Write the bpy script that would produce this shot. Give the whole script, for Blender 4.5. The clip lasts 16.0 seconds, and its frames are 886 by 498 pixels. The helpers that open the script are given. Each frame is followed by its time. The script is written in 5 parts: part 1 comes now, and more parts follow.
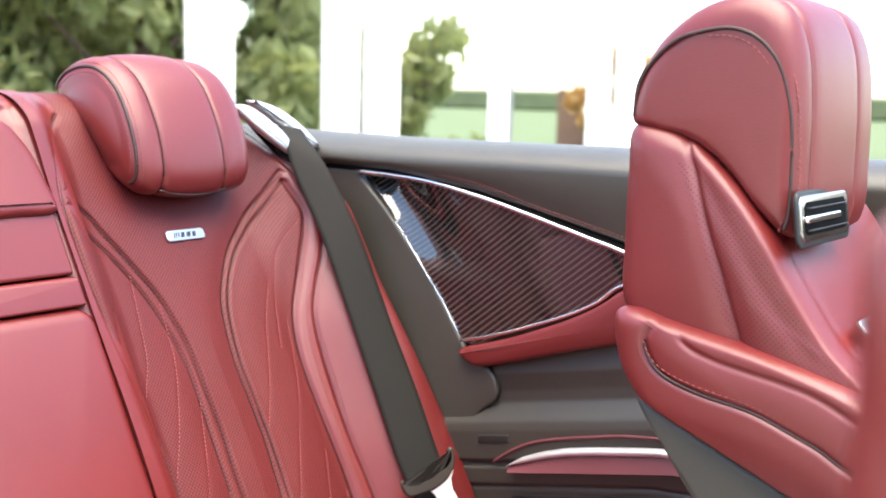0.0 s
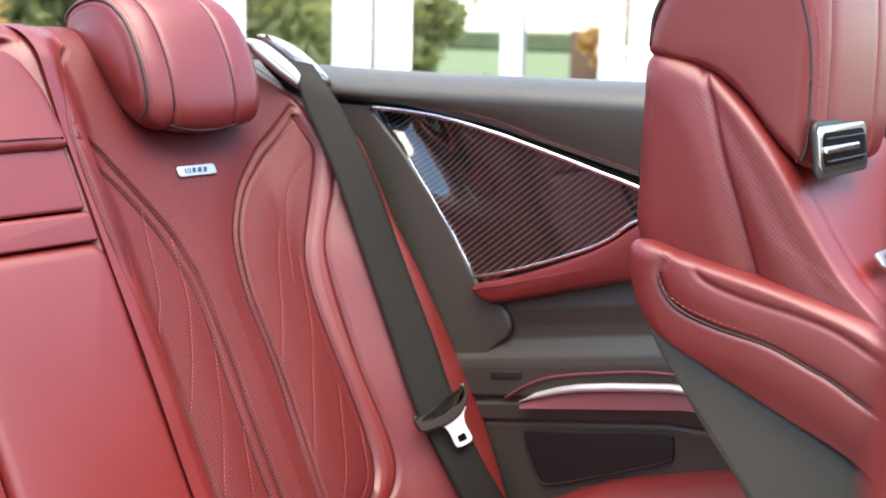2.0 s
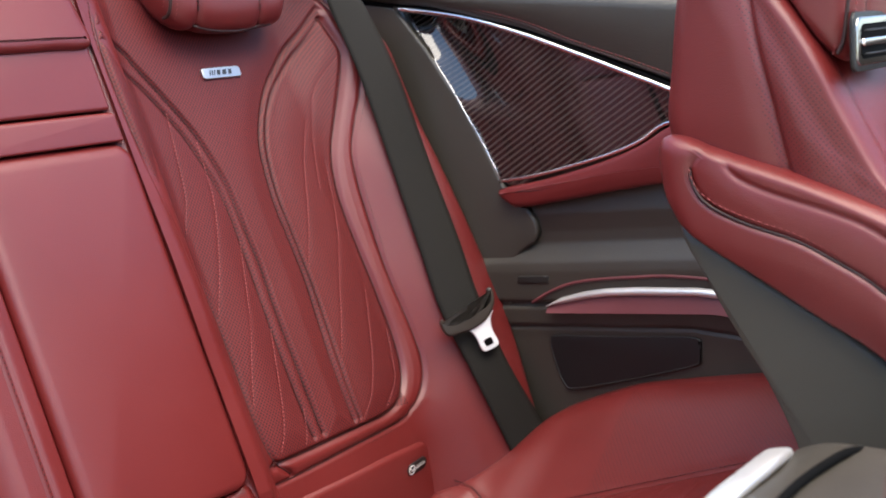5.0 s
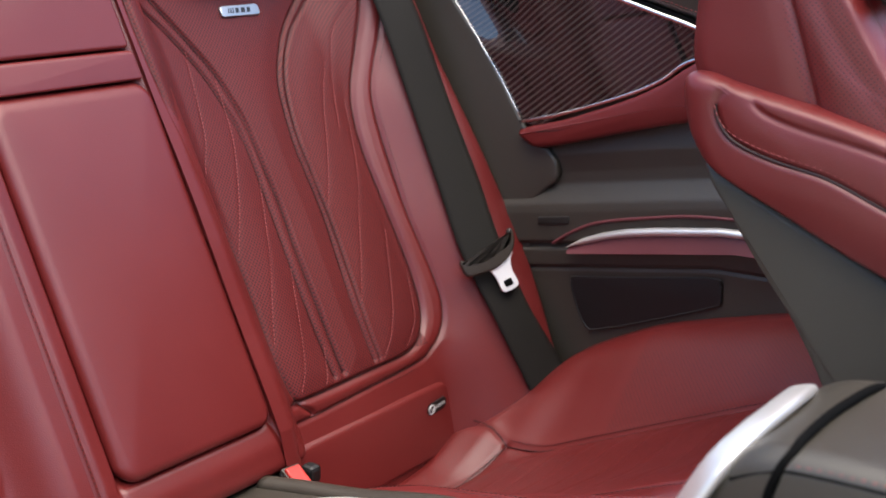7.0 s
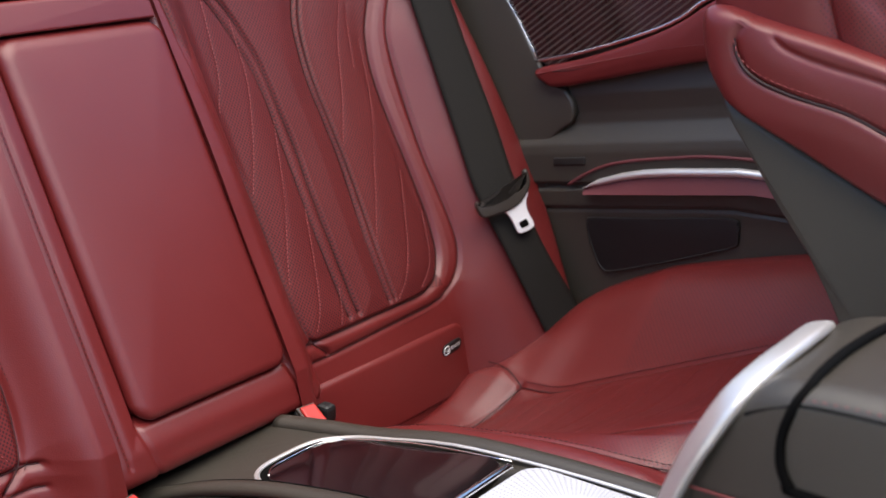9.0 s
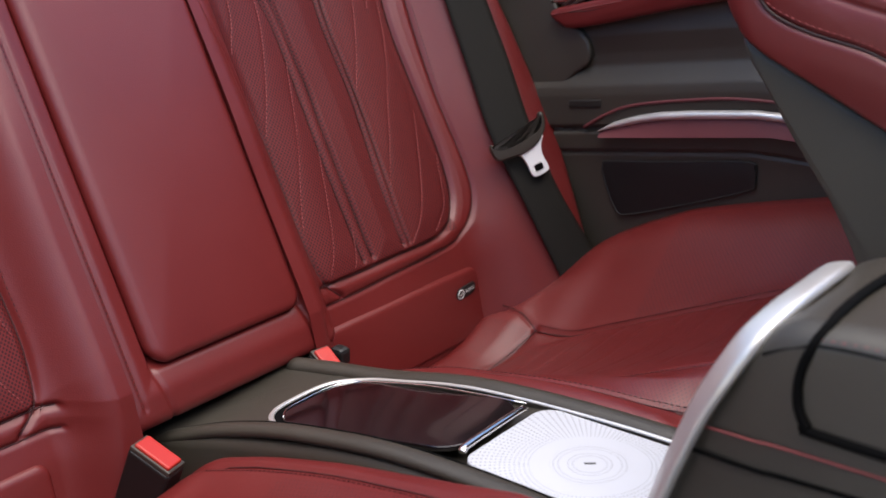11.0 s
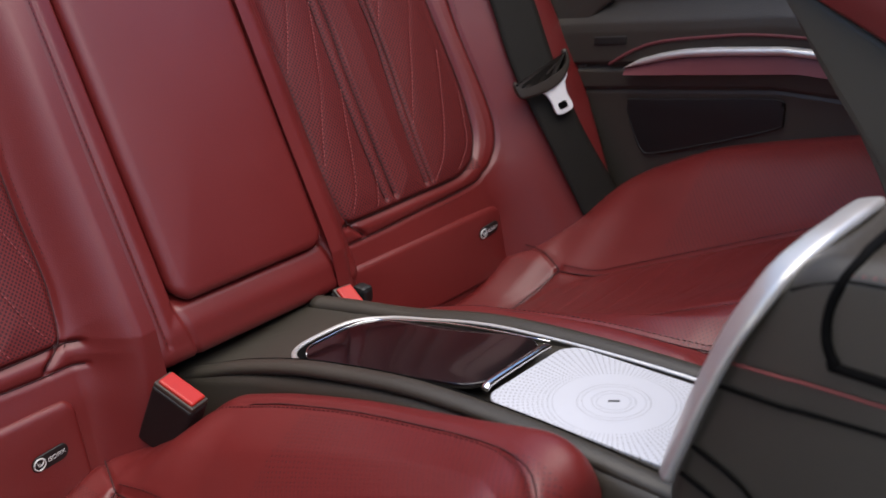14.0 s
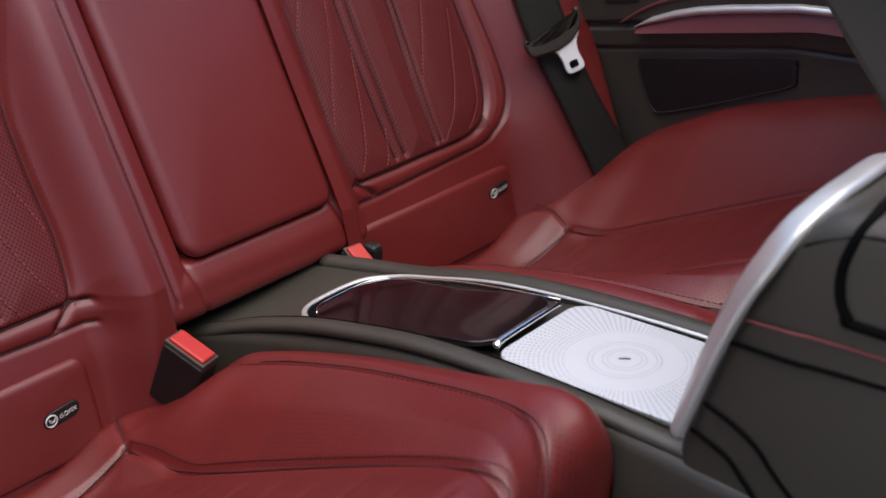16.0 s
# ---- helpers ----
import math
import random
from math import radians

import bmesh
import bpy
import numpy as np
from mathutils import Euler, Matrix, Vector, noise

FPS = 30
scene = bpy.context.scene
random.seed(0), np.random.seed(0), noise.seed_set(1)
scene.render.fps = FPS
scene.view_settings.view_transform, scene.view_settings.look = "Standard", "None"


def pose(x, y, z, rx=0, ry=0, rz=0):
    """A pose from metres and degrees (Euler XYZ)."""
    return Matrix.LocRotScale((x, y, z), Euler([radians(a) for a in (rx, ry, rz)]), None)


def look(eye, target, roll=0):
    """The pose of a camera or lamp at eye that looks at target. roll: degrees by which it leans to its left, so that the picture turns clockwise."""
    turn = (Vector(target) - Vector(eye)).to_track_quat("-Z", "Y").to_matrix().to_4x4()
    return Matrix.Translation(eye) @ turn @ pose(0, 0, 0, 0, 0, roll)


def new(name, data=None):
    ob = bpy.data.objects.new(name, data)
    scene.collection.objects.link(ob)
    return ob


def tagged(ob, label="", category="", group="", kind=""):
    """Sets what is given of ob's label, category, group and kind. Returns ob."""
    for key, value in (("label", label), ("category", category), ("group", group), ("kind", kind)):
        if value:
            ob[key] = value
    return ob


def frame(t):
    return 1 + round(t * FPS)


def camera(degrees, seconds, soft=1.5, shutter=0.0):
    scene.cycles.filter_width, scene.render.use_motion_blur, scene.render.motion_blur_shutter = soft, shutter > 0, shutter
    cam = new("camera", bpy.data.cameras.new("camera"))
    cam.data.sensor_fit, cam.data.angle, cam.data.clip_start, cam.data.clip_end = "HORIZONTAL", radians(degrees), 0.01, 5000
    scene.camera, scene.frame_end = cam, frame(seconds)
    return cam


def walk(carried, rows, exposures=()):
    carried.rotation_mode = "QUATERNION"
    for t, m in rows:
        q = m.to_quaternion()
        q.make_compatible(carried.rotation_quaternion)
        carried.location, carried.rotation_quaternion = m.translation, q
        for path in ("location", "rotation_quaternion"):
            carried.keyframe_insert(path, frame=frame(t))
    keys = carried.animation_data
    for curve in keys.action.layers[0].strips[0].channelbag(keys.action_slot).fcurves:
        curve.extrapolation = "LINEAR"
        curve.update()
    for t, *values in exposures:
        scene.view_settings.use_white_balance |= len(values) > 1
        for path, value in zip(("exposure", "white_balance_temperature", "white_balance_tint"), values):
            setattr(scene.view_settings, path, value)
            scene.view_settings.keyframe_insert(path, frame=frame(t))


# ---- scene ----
cam = camera(40.0, 16.0)
PATH = [
    (0, (-0.793, 0.134, 0.9), (0.826, 1.281, 0.648), 1.4),
    (0.5, (-0.791, 0.136, 0.897), (0.824, 1.283, 0.624), 1.4),
    (1, (-0.791, 0.138, 0.894), (0.82, 1.285, 0.6), 1.4),
    (1.5, (-0.789, 0.138, 0.891), (0.816, 1.289, 0.571), 1.3),
    (2, (-0.787, 0.139, 0.889), (0.81, 1.292, 0.544), 1.3),
    (2.5, (-0.786, 0.139, 0.886), (0.803, 1.295, 0.514), 1.3),
    (3, (-0.786, 0.141, 0.883), (0.798, 1.297, 0.489), 1.2),
    (3.5, (-0.785, 0.142, 0.88), (0.791, 1.299, 0.46), 1.2),
    (4, (-0.784, 0.143, 0.875), (0.784, 1.303, 0.435), 1.2),
    (6.5, (-0.781, 0.147, 0.861), (0.745, 1.32, 0.32), 1.0),
    (7, (-0.783, 0.151, 0.858), (0.736, 1.324, 0.295), 1.0),
    (7.5, (-0.782, 0.15, 0.854), (0.728, 1.327, 0.275), 0.9),
    (8, (-0.779, 0.151, 0.852), (0.719, 1.329, 0.249), 0.8),
    (8.5, (-0.779, 0.152, 0.849), (0.713, 1.33, 0.226), 0.8),
    (9, (-0.779, 0.152, 0.847), (0.704, 1.329, 0.202), 0.8),
    (11.5, (-0.774, 0.157, 0.837), (0.664, 1.332, 0.093), 0.5),
    (12, (-0.774, 0.157, 0.836), (0.655, 1.332, 0.075), 0.4),
    (12.5, (-0.772, 0.159, 0.833), (0.649, 1.335, 0.06), 0.4),
    (13, (-0.773, 0.16, 0.831), (0.641, 1.336, 0.045), 0.4),
    (13.5, (-0.771, 0.161, 0.831), (0.633, 1.339, 0.031), 0.3),
    (14, (-0.771, 0.162, 0.829), (0.626, 1.34, 0.018), 0.3),
    (14.5, (-0.772, 0.162, 0.827), (0.62, 1.341, 0.005), 0.2),
    (15, (-0.771, 0.162, 0.826), (0.611, 1.34, -0.011), 0.2),
    (15.5, (-0.772, 0.163, 0.825), (0.605, 1.338, -0.026), 0.2),
    (16, (-0.771, 0.164, 0.822), (0.598, 1.337, -0.043), 0.2),
]
walk(cam, [(t, look(eye, target, roll)) for t, eye, target, roll in PATH],
     exposures=[(0.0, 2.62, 6650, 7), (4.0, 2.02, 6600, 8), (9.0, 1.38, 6400, 12), (16.0, 0.88, 6250, 12)])
cam.data.dof.use_dof, cam.data.dof.focus_distance, cam.data.dof.aperture_fstop = True, 1.30, 6.3

# ---- light ----
world = bpy.data.worlds.new("daylight")
scene.world = world
world.use_nodes = True
wn, wl = world.node_tree.nodes, world.node_tree.links
sky = wn.new("ShaderNodeTexSky")
sky.sky_type, sky.sun_disc = "NISHITA", False
sky.sun_elevation, sky.sun_rotation = radians(70), radians(190)
sky.air_density, sky.dust_density, sky.ozone_density = 1.0, 1.2, 1.0
wl.new(sky.outputs[0], wn["Background"].inputs[0])
wn["Background"].inputs[1].default_value = 0.13
sun = new("sun", bpy.data.lights.new("sun", "SUN"))
sun.data.energy, sun.data.angle, sun.data.color = 2.2, radians(76), (1.0, 0.88, 0.72)
sun.matrix_world = look((-0.6, -0.9, 5.4), (0, 0, 0))

# ---- materials ----


def mat(name, color, rough=0.5, metal=0.0, vary=0.12, vscale=6.0, grain=0.0, gscale=700.0, coat=0.0, spec=0.5, sheen=0.0, kind="noise"):
    """A surface with two scales of variation: slow tone and fine relief."""
    m = bpy.data.materials.new(name)
    m.use_nodes = True
    n, l = m.node_tree.nodes, m.node_tree.links
    b = n["Principled BSDF"]
    b.inputs["Roughness"].default_value, b.inputs["Metallic"].default_value = rough, metal
    b.inputs["Coat Weight"].default_value, b.inputs["Coat Roughness"].default_value = coat, 0.04
    b.inputs["Specular IOR Level"].default_value = spec
    b.inputs["Sheen Weight"].default_value, b.inputs["Sheen Roughness"].default_value = sheen, 0.4
    tc = n.new("ShaderNodeTexCoord")
    slow = n.new("ShaderNodeTexNoise")
    slow.inputs["Scale"].default_value, slow.inputs["Detail"].default_value = vscale, 5
    l.new(tc.outputs["Object"], slow.inputs["Vector"])
    ramp = n.new("ShaderNodeMix")
    ramp.data_type = "RGBA"
    ramp.inputs[6].default_value = (*[c * (1 - vary) for c in color], 1)
    ramp.inputs[7].default_value = (*[min(1, c * (1 + vary)) for c in color], 1)
    l.new(slow.outputs[0], ramp.inputs[0])
    l.new(ramp.outputs[2], b.inputs["Base Color"])
    rr = n.new("ShaderNodeMapRange")
    rr.inputs["To Min"].default_value, rr.inputs["To Max"].default_value = max(0.0, rough - 0.06), rough + 0.06
    l.new(slow.outputs[0], rr.inputs[0])
    l.new(rr.outputs[0], b.inputs["Roughness"])
    if grain:
        g = n.new("ShaderNodeTexVoronoi" if kind == "leather" else "ShaderNodeTexNoise")
        g.inputs["Scale"].default_value = gscale
        l.new(tc.outputs["Object"], g.inputs["Vector"])
        bump = n.new("ShaderNodeBump")
        bump.inputs["Strength"].default_value, bump.inputs["Distance"].default_value = grain, 0.0006
        l.new(g.outputs[0], bump.inputs["Height"])
        l.new(bump.outputs[0], b.inputs["Normal"])
    return m


def holes(m, pitch, radius, dark):
    """Small punched holes on a staggered grid, laid out by the mesh's own UV map in metres."""
    n, l = m.node_tree.nodes, m.node_tree.links
    b = n["Principled BSDF"]
    uv = n.new("ShaderNodeUVMap")
    uv.uv_map = "UVMap"
    rot = n.new("ShaderNodeMapping")
    rot.inputs["Rotation"].default_value = (0, 0, radians(45))
    rot.inputs["Scale"].default_value = (1 / pitch,) * 3
    l.new(uv.outputs[0], rot.inputs[0])
    fr = n.new("ShaderNodeVectorMath")
    fr.operation = "FRACTION"
    l.new(rot.outputs[0], fr.inputs[0])
    sub = n.new("ShaderNodeVectorMath")
    sub.operation = "SUBTRACT"
    sub.inputs[1].default_value = (0.5, 0.5, 0.0)
    l.new(fr.outputs[0], sub.inputs[0])
    flat = n.new("ShaderNodeVectorMath")
    flat.operation = "MULTIPLY"
    flat.inputs[1].default_value = (1, 1, 0)
    l.new(sub.outputs[0], flat.inputs[0])
    ln = n.new("ShaderNodeVectorMath")
    ln.operation = "LENGTH"
    l.new(flat.outputs[0], ln.inputs[0])
    mr = n.new("ShaderNodeMapRange")
    mr.inputs["From Min"].default_value, mr.inputs["From Max"].default_value = radius * 0.7, radius * 1.3
    l.new(ln.outputs["Value"], mr.inputs[0])
    mix = n.new("ShaderNodeMix")
    mix.data_type = "RGBA"
    mix.inputs[6].default_value = (*dark, 1)
    old = b.inputs["Base Color"].links[0].from_socket
    l.new(old, mix.inputs[7])
    l.new(mr.outputs[0], mix.inputs[0])
    l.new(mix.outputs[2], b.inputs["Base Color"])
    bump = n.new("ShaderNodeBump")
    bump.inputs["Strength"].default_value, bump.inputs["Distance"].default_value = 0.25, 0.0005
    l.new(mr.outputs[0], bump.inputs["Height"])
    if b.inputs["Normal"].links:
        l.new(b.inputs["Normal"].links[0].from_socket, bump.inputs["Normal"])
    l.new(bump.outputs[0], b.inputs["Normal"])
    return m


RED = (0.126, 0.0122, 0.0112)
red = mat("red_leather", RED, 0.38, vary=0.12, vscale=9, grain=0.2, gscale=900, kind="leather", spec=0.6)
perf = holes(mat("perforated_red_leather", RED, 0.58, vary=0.10, vscale=9, grain=0.1, gscale=900, kind="leather", spec=0.35), 0.0036, 0.33, (0.030, 0.0035, 0.006))
fine_perf = holes(mat("finely_perforated_red_leather", RED, 0.39, vary=0.12, vscale=9, grain=0.2, gscale=900, kind="leather", spec=0.6), 0.0036, 0.20, (0.030, 0.0035, 0.006))
thread = mat("red_thread", (0.24, 0.05, 0.05), 0.7, vary=0.2, vscale=60)
dthread = mat("dark_red_thread", (0.040, 0.006, 0.006), 0.7, vary=0.2, vscale=60)
piping = mat("dark_piping", (0.030, 0.011, 0.009), 0.5, vary=0.2, vscale=40, grain=0.3)
black = mat("black_leather", (0.042, 0.037, 0.0285), 0.40, vary=0.15, vscale=10, grain=0.4, gscale=800, kind="leather", spec=0.6)
plastic = mat("dark_plastic", (0.013, 0.0115, 0.0095), 0.5, vary=0.15, vscale=14, grain=0.4, gscale=1500)
shell = mat("grey_plastic_shell", (0.048, 0.044, 0.0330), 0.46, vary=0.12, vscale=12, grain=0.4, gscale=1500)
dark = mat("black_gap", (0.002, 0.002, 0.002), 0.8, vary=0.3, vscale=30, spec=0.08)
webbing = mat("seat_belt_webbing", (0.011, 0.0098, 0.0078), 0.7, vary=0.2, vscale=25, grain=0.6, gscale=500, spec=0.2)
buckle_grey = mat("warm_grey_plastic", (0.04, 0.033, 0.026), 0.45, vary=0.1, vscale=20, grain=0.2, gscale=1500)
white_plastic = mat("white_plastic", (0.82, 0.82, 0.82), 0.35, vary=0.04, vscale=30)
silver = mat("satin_silver", (0.72, 0.71, 0.69), 0.40, metal=0.7, vary=0.05, vscale=30)
dark_chrome = mat("dark_chrome", (0.42, 0.41, 0.39), 0.16, metal=1.0, vary=0.06, vscale=40)
chrome = mat("polished_chrome", (0.85, 0.84, 0.82), 0.10, metal=1.0, vary=0.04, vscale=30)
gloss_red = mat("glossy_dark_red_trim", (0.13, 0.030, 0.034), 0.5, vary=0.1, vscale=12)
piano = mat("piano_black_glass", (0.006, 0.003, 0.004), 0.14, vary=0.2, vscale=5, coat=0.3)
buckle_red = mat("red_buckle_button", (0.42, 0.022, 0.014), 0.35, vary=0.06, vscale=30)
tag_black = mat("black_tag", (0.008, 0.008, 0.008), 0.45, vary=0.2, vscale=40)
tag_white = mat("white_print", (0.62, 0.62, 0.6), 0.5, vary=0.05, vscale=40)
badge_metal = mat("badge_metal", (0.50, 0.50, 0.50), 0.35, metal=0.9, vary=0.06, vscale=60)
badge_dark = mat("badge_enamel", (0.02, 0.02, 0.02), 0.4, vary=0.1, vscale=60)
carpet = mat("dark_carpet", (0.02, 0.017, 0.017), 0.95, vary=0.3, vscale=40, grain=1.0, gscale=900)
paint = mat("silver_grey_car_paint", (0.36, 0.40, 0.45), 0.25, metal=0.3, vary=0.04, vscale=5, coat=0.8)

# brushed loudspeaker cover with rings of slots
grille = mat("perforated_aluminium", (0.60, 0.62, 0.67), 0.45, metal=0.2, vary=0.03, vscale=40)


def speaker_slots(m):
    n, l = m.node_tree.nodes, m.node_tree.links
    b = n["Principled BSDF"]
    tc = n.new("ShaderNodeTexCoord")
    sep = n.new("ShaderNodeSeparateXYZ")
    l.new(tc.outputs["Object"], sep.inputs[0])

    def calc(op, a, bb=None, c=None):
        k = n.new("ShaderNodeMath")
        k.operation = op
        for i, v in enumerate((a, bb, c)):
            if v is None:
                continue
            if isinstance(v, (int, float)):
                k.inputs[i].default_value = v
            else:
                l.new(v, k.inputs[i])
        return k.outputs[0]

    x, y = calc("SUBTRACT", sep.outputs[0], 0.012), calc("SUBTRACT", sep.outputs[1], 0.630)
    r = calc("SQRT", calc("ADD", calc("MULTIPLY", x, x), calc("MULTIPLY", y, y)))
    th = calc("ARCTAN2", y, x)
    ray_n = calc("ABSOLUTE", calc("SUBTRACT", calc("FRACT", calc("MULTIPLY", th, 96 / (2 * math.pi))), 0.5))
    ring = calc("ABSOLUTE", calc("SUBTRACT", calc("FRACT", calc("DIVIDE", r, 0.0042)), 0.5))
    dot = calc("MULTIPLY", calc("LESS_THAN", ray_n, 0.16), calc("LESS_THAN", ring, 0.24))
    bands = calc("GREATER_THAN", calc("SINE", calc("MULTIPLY", r, 460.0)), -0.35)
    inner = calc("MULTIPLY", calc("GREATER_THAN", r, 0.010), calc("LESS_THAN", r, 0.038))
    outer = calc("GREATER_THAN", r, 0.052)
    hole = calc("MULTIPLY", dot, calc("ADD", calc("MULTIPLY", inner, bands), outer))
    mix = n.new("ShaderNodeMix")
    mix.data_type = "RGBA"
    l.new(b.inputs["Base Color"].links[0].from_socket, mix.inputs[6])
    mix.inputs[7].default_value = (0.36, 0.37, 0.40, 1)
    l.new(hole, mix.inputs[0])
    l.new(mix.outputs[2], b.inputs["Base Color"])


speaker_slots(grille)


def striped():
    """Clear-coated trim with fine slanting carbon ribs, laid out in metres along the panel."""
    m = mat("ribbed_carbon_trim", (0.004, 0.003, 0.0026), 0.4, vary=0.2, vscale=12, coat=1.0, spec=0.2)
    n, l = m.node_tree.nodes, m.node_tree.links
    b = n["Principled BSDF"]
    b.inputs["Coat Roughness"].default_value = 0.02
    b.inputs["Coat IOR"].default_value = 1.9
    uv = n.new("ShaderNodeUVMap")
    uv.uv_map = "UVMap"
    mp = n.new("ShaderNodeMapping")
    mp.inputs["Rotation"].default_value = (0, 0, radians(38))
    l.new(uv.outputs[0], mp.inputs[0])
    wv = n.new("ShaderNodeTexWave")
    wv.wave_type, wv.bands_direction = "BANDS", "Y"
    wv.inputs["Scale"].default_value, wv.inputs["Distortion"].default_value = 2 * math.pi / (20 * 0.0078), 0.0
    l.new(mp.outputs[0], wv.inputs["Vector"])
    mr = n.new("ShaderNodeMapRange")
    mr.inputs["From Min"].default_value, mr.inputs["From Max"].default_value = 0.55, 0.95
    l.new(wv.outputs[1], mr.inputs[0])
    mix = n.new("ShaderNodeMix")
    mix.data_type = "RGBA"
    l.new(b.inputs["Base Color"].links[0].from_socket, mix.inputs[6])
    mix.inputs[7].default_value = (0.050, 0.041, 0.035, 1)
    l.new(mr.outputs[0], mix.inputs[0])
    l.new(mix.outputs[2], b.inputs["Base Color"])
    return m


carbon = striped()

# ---- building blocks ----


def empty(name, at=(0, 0, 0)):
    ob = new(name)
    ob.empty_display_size = 0.02
    ob.location = at
    return ob


def part(name, me, material, parent=None, label=""):
    """Links a mesh (or a bmesh) as one object under a thing or a part. The mesh is in world metres."""
    if isinstance(me, bmesh.types.BMesh):
        bm = me
        me = bpy.data.meshes.new(name)
        bm.normal_update()
        bm.to_mesh(me)
        bm.free()
    ob = new(name, me)
    for m in material if isinstance(material, (list, tuple)) else [material]:
        me.materials.append(m)
    if parent is not None:
        ob.parent = parent
        at = Vector((0, 0, 0))
        up = parent
        while up is not None:
            at += up.location
            up = up.parent
        ob.location = -at
    if label:
        tagged(ob, label)
    return ob


def mesh_from(name, verts, faces, uv=None, index=None, smooth=True):
    me = bpy.data.meshes.new(name)
    me.from_pydata([tuple(v) for v in verts], [], faces)
    if smooth:
        me.polygons.foreach_set("use_smooth", [True] * len(me.polygons))
    if index is not None:
        me.polygons.foreach_set("material_index", index)
    if uv is not None:
        lay = me.uv_layers.new(name="UVMap")
        vi = np.empty(len(me.loops), dtype=np.int32)
        me.loops.foreach_get("vertex_index", vi)
        lay.data.foreach_set("uv", np.asarray(uv, dtype=np.float32)[vi].ravel())
    me.update()
    return me


def grid_mesh(name, x, y, z, u, v, index=None, flip=False):
    """A dense sheet from 2D arrays of places; index: a material number for every cell."""
    nu, nv = x.shape
    i = np.arange(nu * nv).reshape(nu, nv)
    q = np.stack([i[:-1, :-1], i[1:, :-1], i[1:, 1:], i[:-1, 1:]], -1).reshape(-1, 4)
    if flip:
        q = q[:, ::-1]
    return mesh_from(name, np.stack([x, y, z], -1).reshape(-1, 3), q.tolist(), np.stack([u, v], -1).reshape(-1, 2),
                     None if index is None else index[:-1, :-1].ravel().astype(np.int32).tolist())


def crom(pts, n=8, closed=False):
    """A smooth line through the points (any dimension)."""
    p = [np.array(q, float) for q in pts]
    k = len(p)
    out = []
    for i in range(k if closed else k - 1):
        if closed:
            a, b, c, d = p[i - 1], p[i], p[(i + 1) % k], p[(i + 2) % k]
        else:
            b, c = p[i], p[i + 1]
            a = p[i - 1] if i else 2 * b - c
            d = p[i + 2] if i + 2 < k else 2 * c - b
        for s in range(n):
            t = s / n
            out.append(0.5 * (2 * b + (c - a) * t + (2 * a - 5 * b + 4 * c - d) * t * t + (3 * b - a - 3 * c + d) * t ** 3))
    if not closed:
        out.append(p[-1])
    return np.array(out)


def sstep(a, b, x):
    t = np.clip((x - a) / (b - a), 0, 1)
    return t * t * (3 - 2 * t)


def line_dist(x, z, pts):
    """Distance in the sheet from every place to a line."""
    best = np.full(x.shape, 9.0)
    for a, b in zip(pts[:-1], pts[1:]):
        dx, dz = b[0] - a[0], b[1] - a[1]
        s = np.clip(((x - a[0]) * dx + (z - a[1]) * dz) / (dx * dx + dz * dz + 1e-12), 0, 1)
        best = np.minimum(best, np.hypot(x - a[0] - s * dx, z - a[1] - s * dz))
    return best


def inside(x, z, poly):
    """Which places lie inside a closed outline."""
    r = np.zeros(x.shape, bool)
    for a, b in zip(poly, np.roll(poly, -1, 0)):
        if a[1] == b[1]:
            continue
        hit = ((a[1] > z) != (b[1] > z)) & (x < (b[0] - a[0]) * (z - a[1]) / (b[1] - a[1]) + a[0])
        r ^= hit
    return r


def groove(x, z, pts, depth=0.005, width=0.004, soft=0.0, swidth=0.02):
    """A sewn seam: a sharp valley with a wide, soft dip round it."""
    d = line_dist(x, z, pts)
    return depth * np.exp(-(d / width) ** 2) + soft * np.exp(-(d / swidth) ** 2)


def tube(name, pts, r, material, parent, label="", sides=8, flat=1.0, closed=False, n=6):
    """A round or flattened cord along a smooth line of 3D points."""
    c = crom(pts, n, closed)
    k = len(c)
    verts, faces = [], []
    up0 = Vector((0, 0, 1))
    for i in range(k):
        a = c[i - 1] if (i or closed) else c[0]
        b = c[(i + 1) % k] if (i < k - 1 or closed) else c[-1]
        t = Vector(b - a).normalized()
        s = t.cross(up0)
        if s.length < 0.05:
            s = t.cross(Vector((0, 1, 0)))
        s.normalize()
        w = s.cross(t)
        for j in range(sides):
            g = 2 * math.pi * j / sides
            verts.append(Vector(c[i]) + s * (r * math.cos(g)) + w * (r * flat * math.sin(g)))
    for i in range(k if closed else k - 1):
        for j in range(sides):
            a, b = i * sides + j, i * sides + (j + 1) % sides
            e = ((i + 1) % k) * sides
            faces.append((a, b, e + (j + 1) % sides, e + j))
    if not closed:
        faces.append(tuple(range(sides))[::-1])
        faces.append(tuple(range((k - 1) * sides, k * sides)))
    return part(name, mesh_from(name, verts, faces), material, parent, label)


